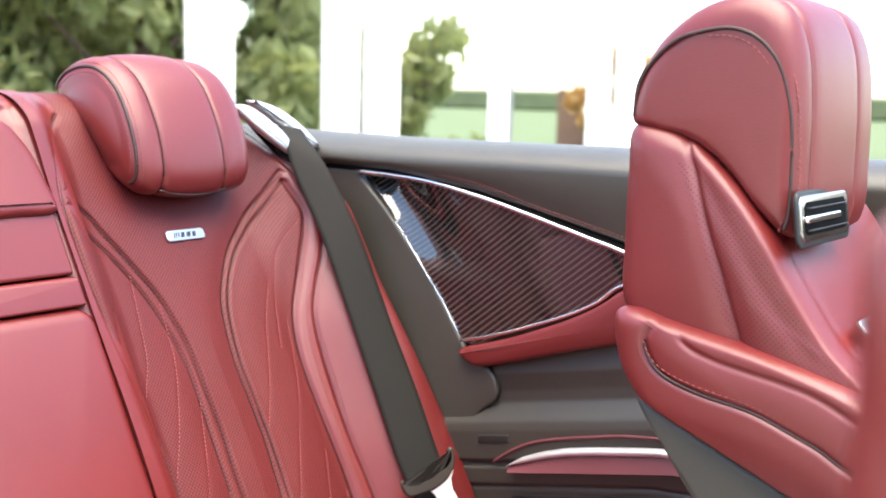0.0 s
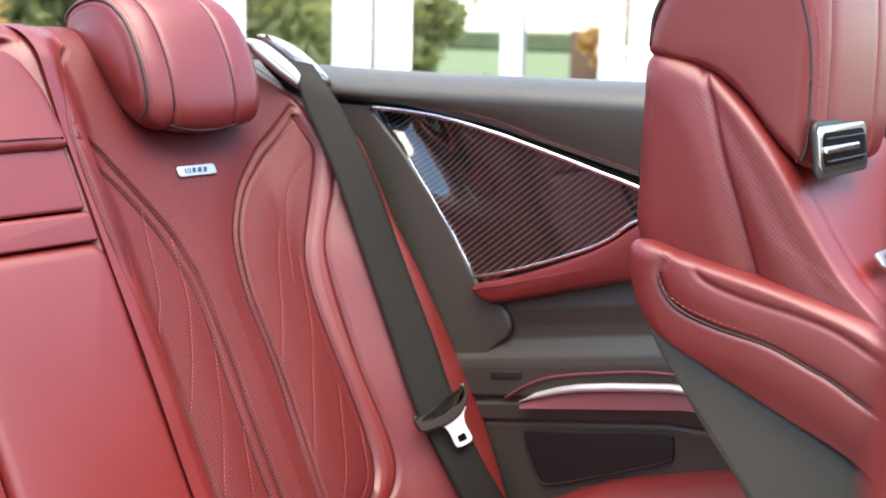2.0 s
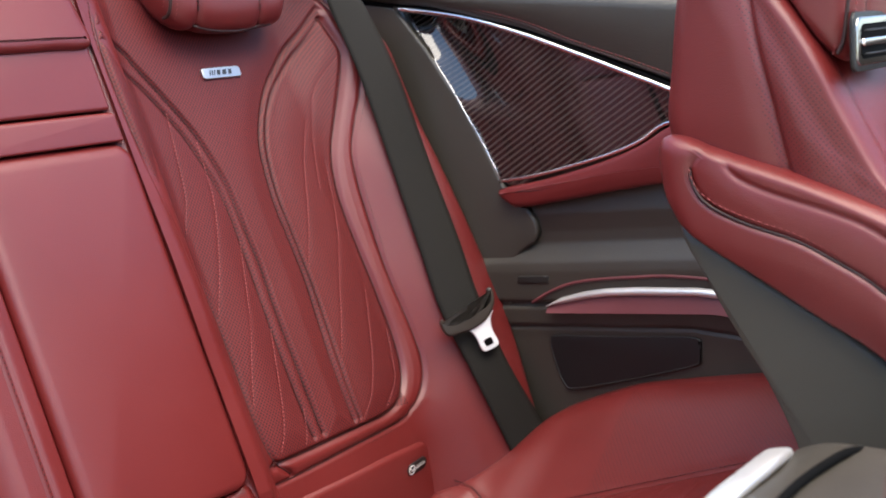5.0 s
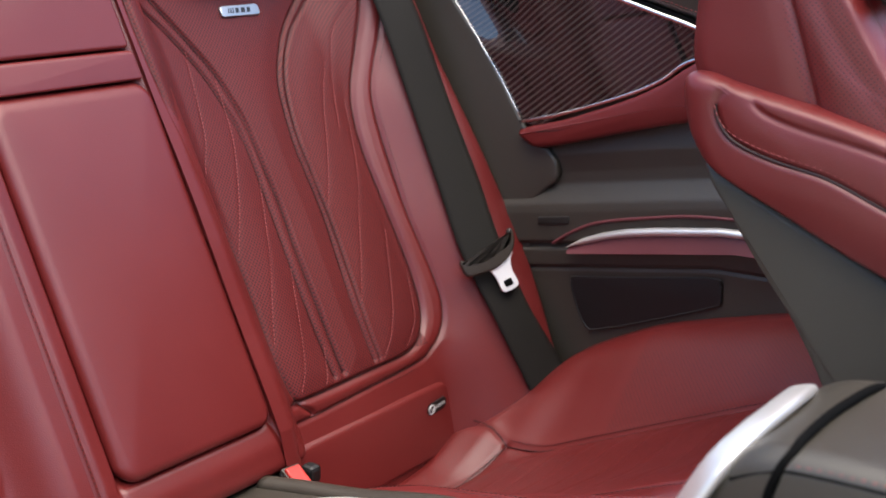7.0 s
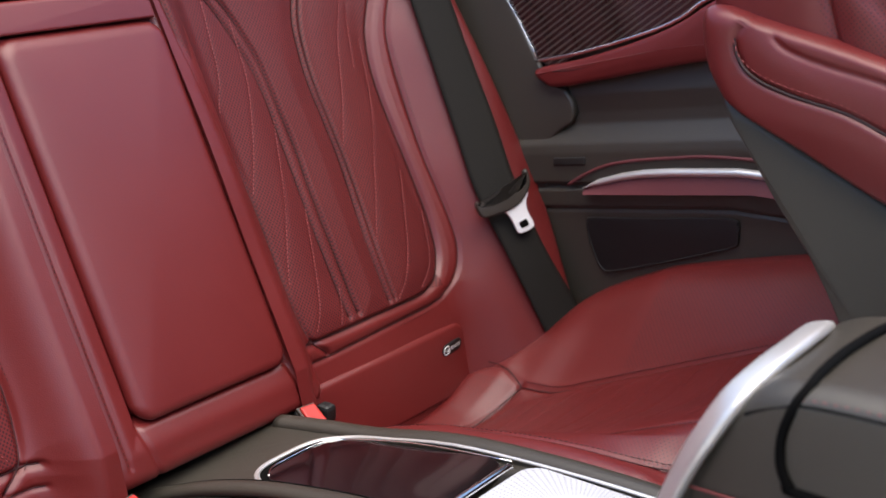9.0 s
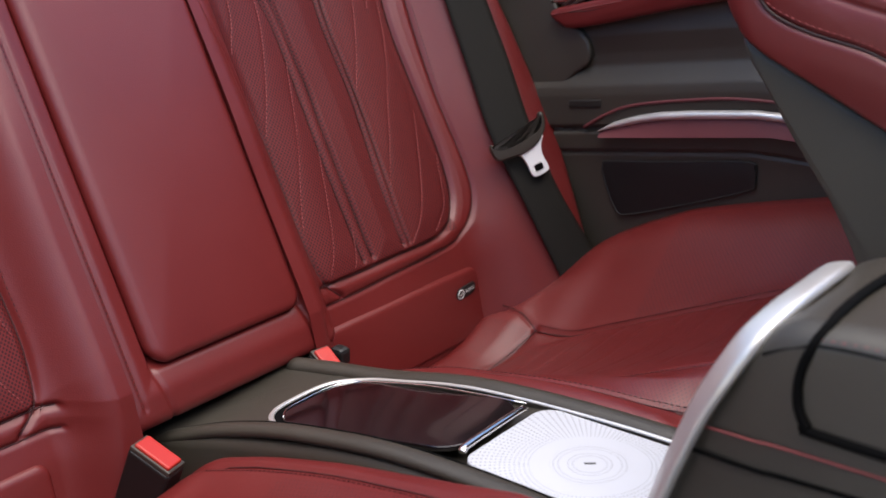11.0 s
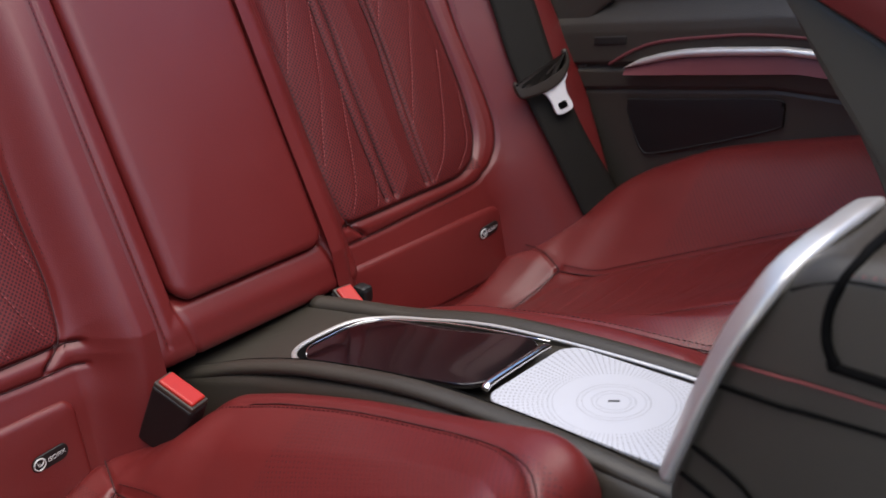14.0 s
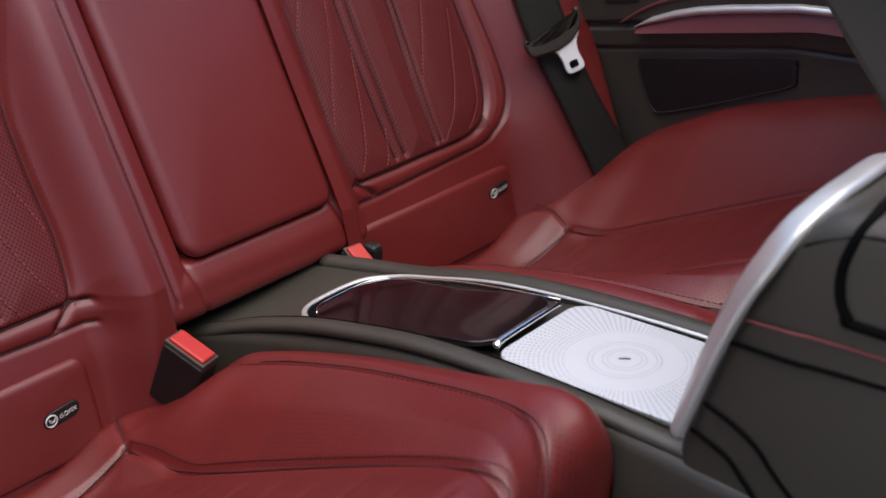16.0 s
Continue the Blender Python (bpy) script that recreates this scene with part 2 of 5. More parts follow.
def stitching(name, lines, material, parent, length=0.004, gap=0.0025, r=0.0006, label="", n=8):
    """Rows of single stitches, each a short raised six-sided thread, along smooth 3D lines."""
    verts, faces = [], []
    for pts in lines:
        c = crom(pts, n)
        seg = np.linalg.norm(np.diff(c, axis=0), axis=1)
        cum = np.concatenate([[0], np.cumsum(seg)])
        s = 0.0
        while s + length < cum[-1]:
            a, b = [np.array([np.interp(q, cum, c[:, k]) for k in range(3)]) for q in (s, s + length)]
            t = Vector(b - a).normalized()
            u = t.orthogonal().normalized()
            w = t.cross(u)
            base = len(verts)
            for q, f in ((a, 0.6), ((a + b) / 2, 1.0), (b, 0.6)):
                for j in range(5):
                    g = 2 * math.pi * j / 5
                    verts.append(Vector(q) + (u * math.cos(g) + w * math.sin(g)) * r * f)
            for k in range(2):
                for j in range(5):
                    o = base + k * 5
                    faces.append((o + j, o + (j + 1) % 5, o + 5 + (j + 1) % 5, o + 5 + j))
            s += length + gap
    return tagged(part(name, mesh_from(name, verts, faces), material, parent, label), kind="stuff")


def inset(poly, d):
    """The closed outline moved inwards by d."""
    p = np.array(poly)
    t = np.roll(p, -1, 0) - np.roll(p, 1, 0)
    t /= np.linalg.norm(t, axis=1)[:, None] + 1e-9
    area = 0.5 * np.sum(p[:, 0] * np.roll(p[:, 1], -1) - np.roll(p[:, 0], -1) * p[:, 1])
    nrm = np.stack([-t[:, 1], t[:, 0]], 1) * (1 if area > 0 else -1)
    return p + nrm * d


def solid(name, outline, place, depth, r, material, parent, label="", dome=0.0, steps=5, back=True, uv=False):
    """A pad with rounded edges: a closed 2D outline, rolled over by r at the front and domed; place(u, v, h) gives the 3D place at height h."""
    o = np.array(outline, float)
    rings = []
    rings.append((o, 0.0))
    for k in range(steps + 1):
        g = 0.5 * math.pi * k / steps
        rings.append((inset(o, r * (1 - math.cos(g))), depth - r + r * math.sin(g)))
    cen = rings[-1][0].mean(0)
    last = rings[-1][0]
    if dome or uv:
        for f in (0.85, 0.65, 0.45, 0.25, 0.1):
            rings.append((cen + (last - cen) * f, depth + dome * (1 - f * f)))
    verts, faces, uvs = [], [], []
    k = len(o)
    for ring, h in rings:
        for q in ring:
            verts.append(place(q[0], q[1], h))
            uvs.append((q[0], q[1]))
    for i in range(len(rings) - 1):
        for j in range(k):
            a, b = i * k + j, i * k + (j + 1) % k
            faces.append((a, b, b + k, a + k))
    faces.append(tuple(range((len(rings) - 1) * k, len(rings) * k)))
    if back:
        faces.append(tuple(range(k))[::-1])
    me = mesh_from(name, verts, faces, uvs)
    bm = bmesh.new()
    bm.from_mesh(me)
    bmesh.ops.recalc_face_normals(bm, faces=bm.faces)
    bm.to_mesh(me)
    bm.free()
    return part(name, me, material, parent, label)


def loft(name, outline, x0, x1, r, material, parent, label="", dome=0.006, bow=0.0, seams=(), cap=None, mask=None, ncap=14, nmid=60):
    """A cushion from a closed side outline (y, z), stretched across x, its ends rolled over by r and domed.
    seams: places across x of sewn valleys; cap(y, z): depth of valleys in the ends; mask(y, z): where the second material shows.
    Returns the part and a function that gives the place at x (or in an end at the angle g) for point i of the outline."""
    o = np.array(outline, float)
    cen = o.mean(0)
    rm = np.linalg.norm(o - cen, axis=1).mean()
    k0 = 1 - r / rm
    rows = []
    for f in np.linspace(0.02, 1, ncap):
        rows.append((k0 * f, x0 - dome * (1 - f * f), 1))
    for g in np.linspace(0, math.pi / 2, 9)[1:]:
        rows.append((1 - (r / rm) * (1 - math.sin(g)), x0 + r * (1 - math.cos(g)), 1))
    left = list(rows)

    def swell(x):
        f = np.clip((x - x0 - r) / (x1 - x0 - 2 * r), 0, 1)
        k = 1 + bow / rm * 4 * f * (1 - f)
        for sx in seams:
            k = k - 0.0042 / rm * math.exp(-((x - sx) / 0.0026) ** 2) - 0.0018 / rm * math.exp(-((x - sx) / 0.010) ** 2)
        return k

    mid = [(swell(x), x, 0) for x in np.linspace(x0 + r, x1 - r, nmid)[1:-1]]
    full = left + mid + [(k, x0 + x1 - x, 2) for k, x, _ in reversed(left)]
    verts, n = [], len(o)
    for k, x, e in full:
        p = cen + (o - cen) * k
        d = np.zeros(n)
        if e and cap is not None:
            d = cap(p[:, 0], p[:, 1]) * (1 if e == 1 else -1)
        verts.append(np.stack([x + d, p[:, 0], p[:, 1]], 1))
    verts = np.concatenate(verts)
    faces, index = [], []
    for i in range(len(full) - 1):
        for j in range(n):
            a, b = i * n + j, i * n + (j + 1) % n
            faces.append((a, b, b + n, a + n))
            index.append(i)
    faces.append(tuple(range(n))[::-1])
    faces.append(tuple(range((len(full) - 1) * n, len(full) * n)))
    idx = None
    if mask is not None:
        c = verts[np.array([f for f in faces[:-2]])].mean(1)
        row = np.array(index)
        ends = (row < ncap - 2) | (row > len(full) - ncap)
        idx = (mask(c[:, 1], c[:, 2]) & ends).astype(int).tolist() + [0, 0]
    me = mesh_from(name, verts, faces, np.stack([verts[:, 1], verts[:, 2]], 1), idx)
    bm = bmesh.new()
    bm.from_mesh(me)
    bmesh.ops.recalc_face_normals(bm, faces=bm.faces)
    bm.to_mesh(me)
    bm.free()

    def at(i, x=None, g=None, end=0, lift=0.0):
        if g is None:
            k = swell(x)
        else:
            k, x = 1 - (r / rm) * (1 - math.sin(radians(g))), r * (1 - math.cos(radians(g)))
            x = x0 + x - lift if end == 0 else x1 - x + lift
        p = cen + (o[i % n] - cen) * (k + lift / rm)
        return (x, p[0], p[1])

    return part(name, me, material, parent, label), at


def box(name, x0, x1, y0, y1, z0, z1, material, parent=None, label="", bevel=0.004, seg=2):
    bm = bmesh.new()
    bmesh.ops.create_cube(bm, size=1)
    for v in bm.verts:
        v.co = Vector((x0 + (v.co.x + 0.5) * (x1 - x0), y0 + (v.co.y + 0.5) * (y1 - y0), z0 + (v.co.z + 0.5) * (z1 - z0)))
    if bevel:
        bmesh.ops.bevel(bm, geom=bm.edges[:], offset=bevel, segments=seg, affect="EDGES", profile=0.5)
    return part(name, bm, material, parent, label)


def words(name, text, size, m, material, parent, label=""):
    """Raised lettering in the built-in font, turned into a mesh."""
    cu = bpy.data.curves.new(name, "FONT")
    cu.body, cu.size, cu.extrude, cu.align_x, cu.align_y = text, size, 0.0002, "CENTER", "CENTER"
    tmp = new("lettering_tmp", cu)
    me = bpy.data.meshes.new_from_object(tmp.evaluated_get(bpy.context.evaluated_depsgraph_get()))
    bpy.data.objects.remove(tmp)
    bpy.data.curves.remove(cu)
    me.transform(m)
    return part(name, me, material, parent, label)


def rrect(x0, x1, z0, z1, r, n=6):
    """A closed rounded rectangle, counter-clockwise."""
    out = []
    for cx, cz, a in ((x1 - r, z0 + r, -90), (x1 - r, z1 - r, 0), (x0 + r, z1 - r, 90), (x0 + r, z0 + r, 180)):
        for k in range(n + 1):
            g = radians(a + 90 * k / n)
            out.append((cx + r * math.cos(g), cz + r * math.sin(g)))
    return np.array(out)

# ---- rear seats ----
S1 = [(0.149, 0.769), (0.194, 0.742), (0.213, 0.716), (0.235, 0.684), (0.257, 0.649), (0.269, 0.626), (0.278, 0.599), (0.287, 0.564), (0.291, 0.506), (0.294, 0.460), (0.292, 0.410), (0.293, 0.340), (0.295, 0.262)]
S1B = [(0.146, 0.754), (0.170, 0.731), (0.200, 0.701), (0.223, 0.671), (0.244, 0.636), (0.256, 0.608), (0.264, 0.584), (0.271, 0.560), (0.275, 0.520), (0.274, 0.450), (0.273, 0.372), (0.275, 0.300), (0.277, 0.262)]
S2 = [(0.535, 0.781), (0.502, 0.745), (0.457, 0.708), (0.418, 0.677), (0.390, 0.643), (0.371, 0.610), (0.362, 0.575), (0.357, 0.532), (0.359, 0.487), (0.361, 0.440), (0.357, 0.385), (0.353, 0.330), (0.354, 0.262)]
S2B = [(0.534, 0.768), (0.502, 0.731), (0.464, 0.699), (0.426, 0.671), (0.397, 0.637), (0.380, 0.604), (0.371, 0.569), (0.367, 0.530), (0.369, 0.480), (0.370, 0.420), (0.367, 0.360), (0.364, 0.300), (0.365, 0.262)]
S3 = [(0.535, 0.766), (0.545, 0.726), (0.539, 0.698), (0.526, 0.665), (0.510, 0.628), (0.490, 0.582), (0.480, 0.540), (0.477, 0.500), (0.478, 0.450), (0.480, 0.390), (0.480, 0.340), (0.474, 0.297), (0.459, 0.271),
      (0.440, 0.259), (0.407, 0.252), (0.327, 0.251), (0.254, 0.250), (0.185, 0.251)]
S4 = [(0.505, 0.845), (0.534, 0.810), (0.556, 0.760), (0.562, 0.710), (0.548, 0.663), (0.532, 0.628), (0.516, 0.588), (0.509, 0.549), (0.505, 0.490), (0.503, 0.420), (0.506, 0.340), (0.503, 0.298), (0.490, 0.268),
      (0.467, 0.247), (0.435, 0.236), (0.322, 0.231), (0.247, 0.228), (0.185, 0.228)]
S5 = [(0.205, 0.860), (0.165, 0.825), (0.145, 0.785), (0.138, 0.737), (0.138, 0.685), (0.141, 0.639), (0.148, 0.591), (0.166, 0.530), (0.190, 0.440), (0.194, 0.374), (0.193, 0.322), (0.195, 0.290), (0.203, 0.255), (0.226, 0.232)]
FANCY = [[(0.232, 0.660), (0.219, 0.608), (0.209, 0.560), (0.188, 0.520)], [(0.262, 0.622), (0.260, 0.590), (0.254, 0.554), (0.233, 0.502), (0.210, 0.452), (0.196, 0.422)],
         [(0.273, 0.500), (0.259, 0.461), (0.238, 0.410), (0.213, 0.353), (0.200, 0.319)], [(0.270, 0.394), (0.249, 0.334), (0.231, 0.288), (0.213, 0.259)], [(0.276, 0.298), (0.269, 0.278), (0.257, 0.258)],
         [(0.463, 0.628), (0.433, 0.580), (0.412, 0.533), (0.391, 0.487), (0.374, 0.452)], [(0.474, 0.576), (0.463, 0.527), (0.448, 0.488), (0.418, 0.433), (0.392, 0.379), (0.368, 0.330)],
         [(0.458, 0.406), (0.441, 0.368), (0.418, 0.318), (0.395, 0.284), (0.369, 0.259)], [(0.472, 0.351), (0.455, 0.297), (0.438, 0.278), (0.418, 0.262)], [(0.537, 0.714), (0.496, 0.672), (0.475, 0.630), (0.459, 0.589), (0.443, 0.542)]]


def back_y(x, z):
    """The reclined seat back: plane, outer bolster and the rise towards the middle."""
    x, z = np.asarray(x, float), np.asarray(z, float)
    y = np.where(z > 0.255, 1.135 + 0.53 * (z - 0.255), 1.135 - (0.25 + 0.28 * sstep(0.455, 0.53, x)) * (0.255 - z))
    return y - 0.09 * sstep(0.46, 0.62, x) - 0.045 * (1 - sstep(0.14, 0.20, x))


def shifted(pts, d):
    """A line beside a line, d metres to its side."""
    p = crom(pts, 6)
    t = np.gradient(p, axis=0)
    t /= np.linalg.norm(t, axis=1)[:, None]
    return p + np.stack([-t[:, 1], t[:, 0]], 1) * d


def rear_seat(side):
    """side +1: the seat as drawn; -1: its mirror image across the middle of the car."""
    seat = empty("rear_seat", (side * 0.34, 1.0, -0.1))

    def put(name, x, y, z, u, v, mats, parent, index=None, label=""):
        return part(name, grid_mesh(name, side * x, y, z, u, v, index, flip=side < 0), mats, parent, label)

    # backrest
    s = np.linspace(0, 1, 400)[:, None]
    v = np.linspace(0, 1, 460)[None, :]
    topx = np.interp(0.125 + s * 0.5, [0.125, 0.45, 0.52, 0.56, 0.625], [0.890, 0.888, 0.872, 0.820, 0.760])
    z = 0.045 + (topx - 0.045) * v
    zk = [0.05, 0.20, 0.28, 0.37, 0.47, 0.62, 0.72, 0.81, 0.90]
    xr = np.interp(z, zk, [0.612, 0.624, 0.636, 0.648, 0.636, 0.616, 0.612, 0.600, 0.580])
    x = 0.125 + (xr - 0.125) * s + 0 * v
    y = back_y(x, z)
    lines = {k: crom(p, 8) for k, p in (("a", S1), ("b", S2), ("c", S3), ("d", S4), ("e", S5), ("g", S1B), ("h", S2B))}
    near = np.full(x.shape, 9.0)
    for p in lines.values():
        near = np.minimum(near, line_dist(x, z, p))
    y = y - 0.005 * (1 - np.exp(-(near / 0.022) ** 2))
    for k, dep, wid in (("a", 0.006, 0.0032), ("b", 0.005, 0.0032), ("c", 0.006, 0.0036), ("d", 0.0035, 0.0028), ("e", 0.005, 0.0035), ("g", 0.0045, 0.0028), ("h", 0.0035, 0.0028)):
        y = y + groove(x, z, lines[k], dep, wid)
    for p in FANCY:
        y = y + groove(x, z, crom(p, 6), 0.0005, 0.0030)
    dr = np.maximum(xr - x, 0)
    y = y + np.where(dr < 0.016, 0.016 - np.sqrt(np.maximum(0.016 ** 2 - (0.016 - np.minimum(dr, 0.016)) ** 2, 0)), 0)
    dt = np.maximum(topx - z, 0)
    y = y + np.where(dt < 0.04, 1.3 * (0.04 - np.sqrt(np.maximum(0.04 ** 2 - (0.04 - np.minimum(dt, 0.04)) ** 2, 0))), 0)
    y = y + 0.0012 * np.sin(31 * x + 9 * z) * np.sin(23 * z - 7 * x)
    # the rim folds back behind the seat
    x, y, z = (np.concatenate([a, a[-1:]], 0) for a in (x, y, z))
    y[-1] += 0.12
    x, y, z = (np.concatenate([a, a[:, -1:]], 1) for a in (x, y, z))
    y[:, -1] += 0.12
    x5 = np.interp(z, lines["e"][::-1, 1], lines["e"][::-1, 0])
    cut = lines["c"][lines["c"][:, 1] > 0.27]
    x4 = np.interp(z, cut[::-1, 1], cut[::-1, 0])
    index = ((x > x5) & (x < x4) & (z > 0.255)).astype(int)
    back = put("backrest", x, y, z, x, z, [red, perf], seat, index, "red leather backrest with perforated insert")

    def at(q, lift=0.0006):
        p = crom(q, 6)
        yy = back_y(p[:, 0], p[:, 1]) - lift
        near = np.full(len(p), 9.0)
        for l in lines.values():
            near = np.minimum(near, line_dist(p[:, 0], p[:, 1], l))
        yy = yy - 0.005 * (1 - np.exp(-(near / 0.022) ** 2))
        return np.stack([side * p[:, 0], yy, p[:, 1]], 1)

    for ln, dep in ((S1, 0.0045), (S1B, 0.0033), (S2, 0.004), (S2B, 0.0026), (S3, 0.0045), (S4, 0.0028), (S5, 0.0040)):
        tube("seam_cord", at(ln, -dep), 0.0008, dthread, back, "", sides=5, n=1)
    stitching("quilting_stitches", [at(q, 0.0002) for q in FANCY], thread, back, 0.0034, 0.0022, 0.0007, n=2)
    stitching("seam_stitches", [at(shifted(S4, 0.0055), -0.0008), at(shifted(S5, -0.006), -0.0008), at(shifted(S1, -0.0045), -0.001), at(shifted(S2, 0.0045), -0.001)], dthread, back, 0.0036, 0.0024, 0.0006, n=2)
    # flap over the child-seat anchors
    fl = rrect(0.182 if side > 0 else 0.210, 0.478, 0.108, 0.203, 0.014)
    flap = solid("anchor_flap", fl, lambda u, w, h: (side * u, float(back_y(0.3, w)) - h + 0.004, w), 0.014, 0.007, [red], seat, "red leather anchor flap", dome=0.002)
    tx, tz = (0.442, 0.177) if side > 0 else (0.252, 0.160)
    ty = float(back_y(0.3, tz)) - 0.0115
    tag = solid("anchor_tag", rrect(-0.020, 0.020, -0.0085, 0.0085, 0.008), lambda u, w, h: (side * tx + u, ty - h, tz + w + 0.10 * u), 0.0022, 0.0008, tag_black, flap, "black tag with white print")
    ring = [(side * tx - 0.0125 + 0.0062 * math.cos(a), ty - 0.0026, tz - 0.001 + 0.0062 * math.sin(a)) for a in np.linspace(0, 2 * math.pi, 17)[:-1]]
    return seat, back, at, flap, (side * tx, ty, tz, ring)


def lettered_tag(flap, x, y, z, ring):
    """The printed ring, the small seat sign in it, and the word."""
    tube("tag_ring", ring, 0.0008, tag_white, flap, "white printed ring", sides=6, closed=True, n=3)
    for k in range(3):
        a = 0.0022 * k
        tube("tag_sign", [(x - 0.0150 + a, y - 0.0025, z + 0.0015 - a * 0.6), (x - 0.0135 + a, y - 0.0025, z - 0.003 + a * 0.2), (x - 0.0095 + a * 0.3, y - 0.0025, z - 0.0025 + a)], 0.0005, tag_white, flap, "", sides=5, n=3)
    m = Matrix.Translation((x + 0.0065, y - 0.0024, z + 0.0005)) @ Euler((radians(90), 0, 0)).to_matrix().to_4x4() @ Matrix.Rotation(radians(6), 4, "Z")
    words("tag_word", "ISOFIX", 0.0068, m, tag_white, flap, "white printed word")


def rear_headrest(side, seat):
    prof = crom([(1.306, 0.785), (1.317, 0.768), (1.348, 0.769), (1.402, 0.814), (1.463, 0.868), (1.488, 0.900), (1.472, 0.924), (1.430, 0.937), (1.388, 0.932), (1.350, 0.905), (1.322, 0.858), (1.308, 0.815)], 12, True)
    x0, x1 = (0.211, 0.418) if side > 0 else (-0.418, -0.211)
    hr, at = loft("headrest", prof, x0, x1, 0.034, red, seat, "rounded red leather headrest", dome=0.010, bow=0.006, seams=(side * 0.253, side * 0.356))
    n = len(prof)
    run = list(range(62, 146, 3))
    end = 0 if side > 0 else 1
    for xx in (0.253, 0.356):
        tube("headrest_seam", [at(i, x=side * xx, lift=0.0012) for i in run], 0.0013, dthread, hr, "dark sewn seam", sides=6, n=2)
    tube("headrest_piping", [at(i, g=36, end=end, lift=0.0004) for i in list(range(60, 162, 3))], 0.0022, piping, hr, "dark piping cord", sides=8, n=2)
    for g in (22, 50):
        stitching("headrest_stitches", [[at(i, g=g, end=end, lift=0.0003) for i in list(range(64, 156, 3))]], thread, hr, 0.0034, 0.0026, 0.0006, n=2)
    tube("headrest_base_piping", [at(n + 10, x=side * x, lift=0.0006) for x in (0.250, 0.28, 0.32, 0.36, 0.380)], 0.0016, piping, hr, "dark piping cord", sides=8)
    for xx in (0.285, 0.355):
        tube("headrest_post", [(side * xx, 1.42, 0.79), (side * xx, 1.44, 0.84), (side * xx, 1.45, 0.87)], 0.006, chrome, hr, "chrome post")
    # seated deeper, close to the backrest
    eye = Vector((side * -0.793, 0.134, 0.9))
    m = Matrix.Translation(eye) @ Matrix.Diagonal((1.035, 1.035, 1.035, 1)) @ Matrix.Translation(-eye)
    for o in (hr, *hr.children):
        o.data.transform(m)
    return hr


SEAM_Y = [0.50, 0.545, 0.576, 0.63, 0.70, 0.775, 0.89, 1.003, 1.05, 1.10, 1.14]
SEAM_Z = [0.300, 0.322, 0.326, 0.306, 0.272, 0.234, 0.176, 0.121, 0.120, 0.122, 0.123]
BOL_Y = [0.50, 0.55, 0.60, 0.676, 0.706, 0.784, 0.861, 0.901, 0.946, 0.989, 1.036, 1.08, 1.13]
BOL_H = [0.015, 0.028, 0.042, 0.058, 0.064, 0.078, 0.090, 0.091, 0.090, 0.084, 0.060, 0.036, 0.020]
IN_Y = [0.50, 0.60, 0.66, 0.725, 0.83, 0.945, 1.00, 1.06, 1.12]
IN_H = [0.000, 0.003, 0.015, 0.032, 0.059, 0.078, 0.074, 0.024, 0.006]


SEAM_C = crom(list(zip(SEAM_Y, SEAM_Z)), 12)
IN_C = crom(list(zip(IN_Y, IN_H)), 12)
BOL_C = crom(list(zip(BOL_Y, BOL_H)), 12)


IN_FAR = crom([(0.50, -0.050), (0.60, -0.044), (0.645, -0.022), (0.695, 0.002), (0.761, 0.028), (0.832, 0.050), (0.917, 0.072), (1.00, 0.074), (1.06, 0.024), (1.12, 0.006)], 12)


def cushion_z(x, y, rise):
    zs = np.interp(y, SEAM_C[:, 0], SEAM_C[:, 1])
    h = np.interp(y, BOL_C[:, 0], BOL_C[:, 1])
    rear = sstep(0.93, 1.05, y)
    inner = 1 - sstep(0.145, 0.225 + 0.06 * rear, x)
    outer = sstep(0.46 - 0.07 * rear, 0.61, x) * 1.12
    dip = -0.018 * np.sin(np.pi * np.clip((x - 0.215) / 0.255, 0, 1))
    hi = np.interp(y, rise[:, 0], rise[:, 1])
    return zs + hi * inner + h * outer + dip


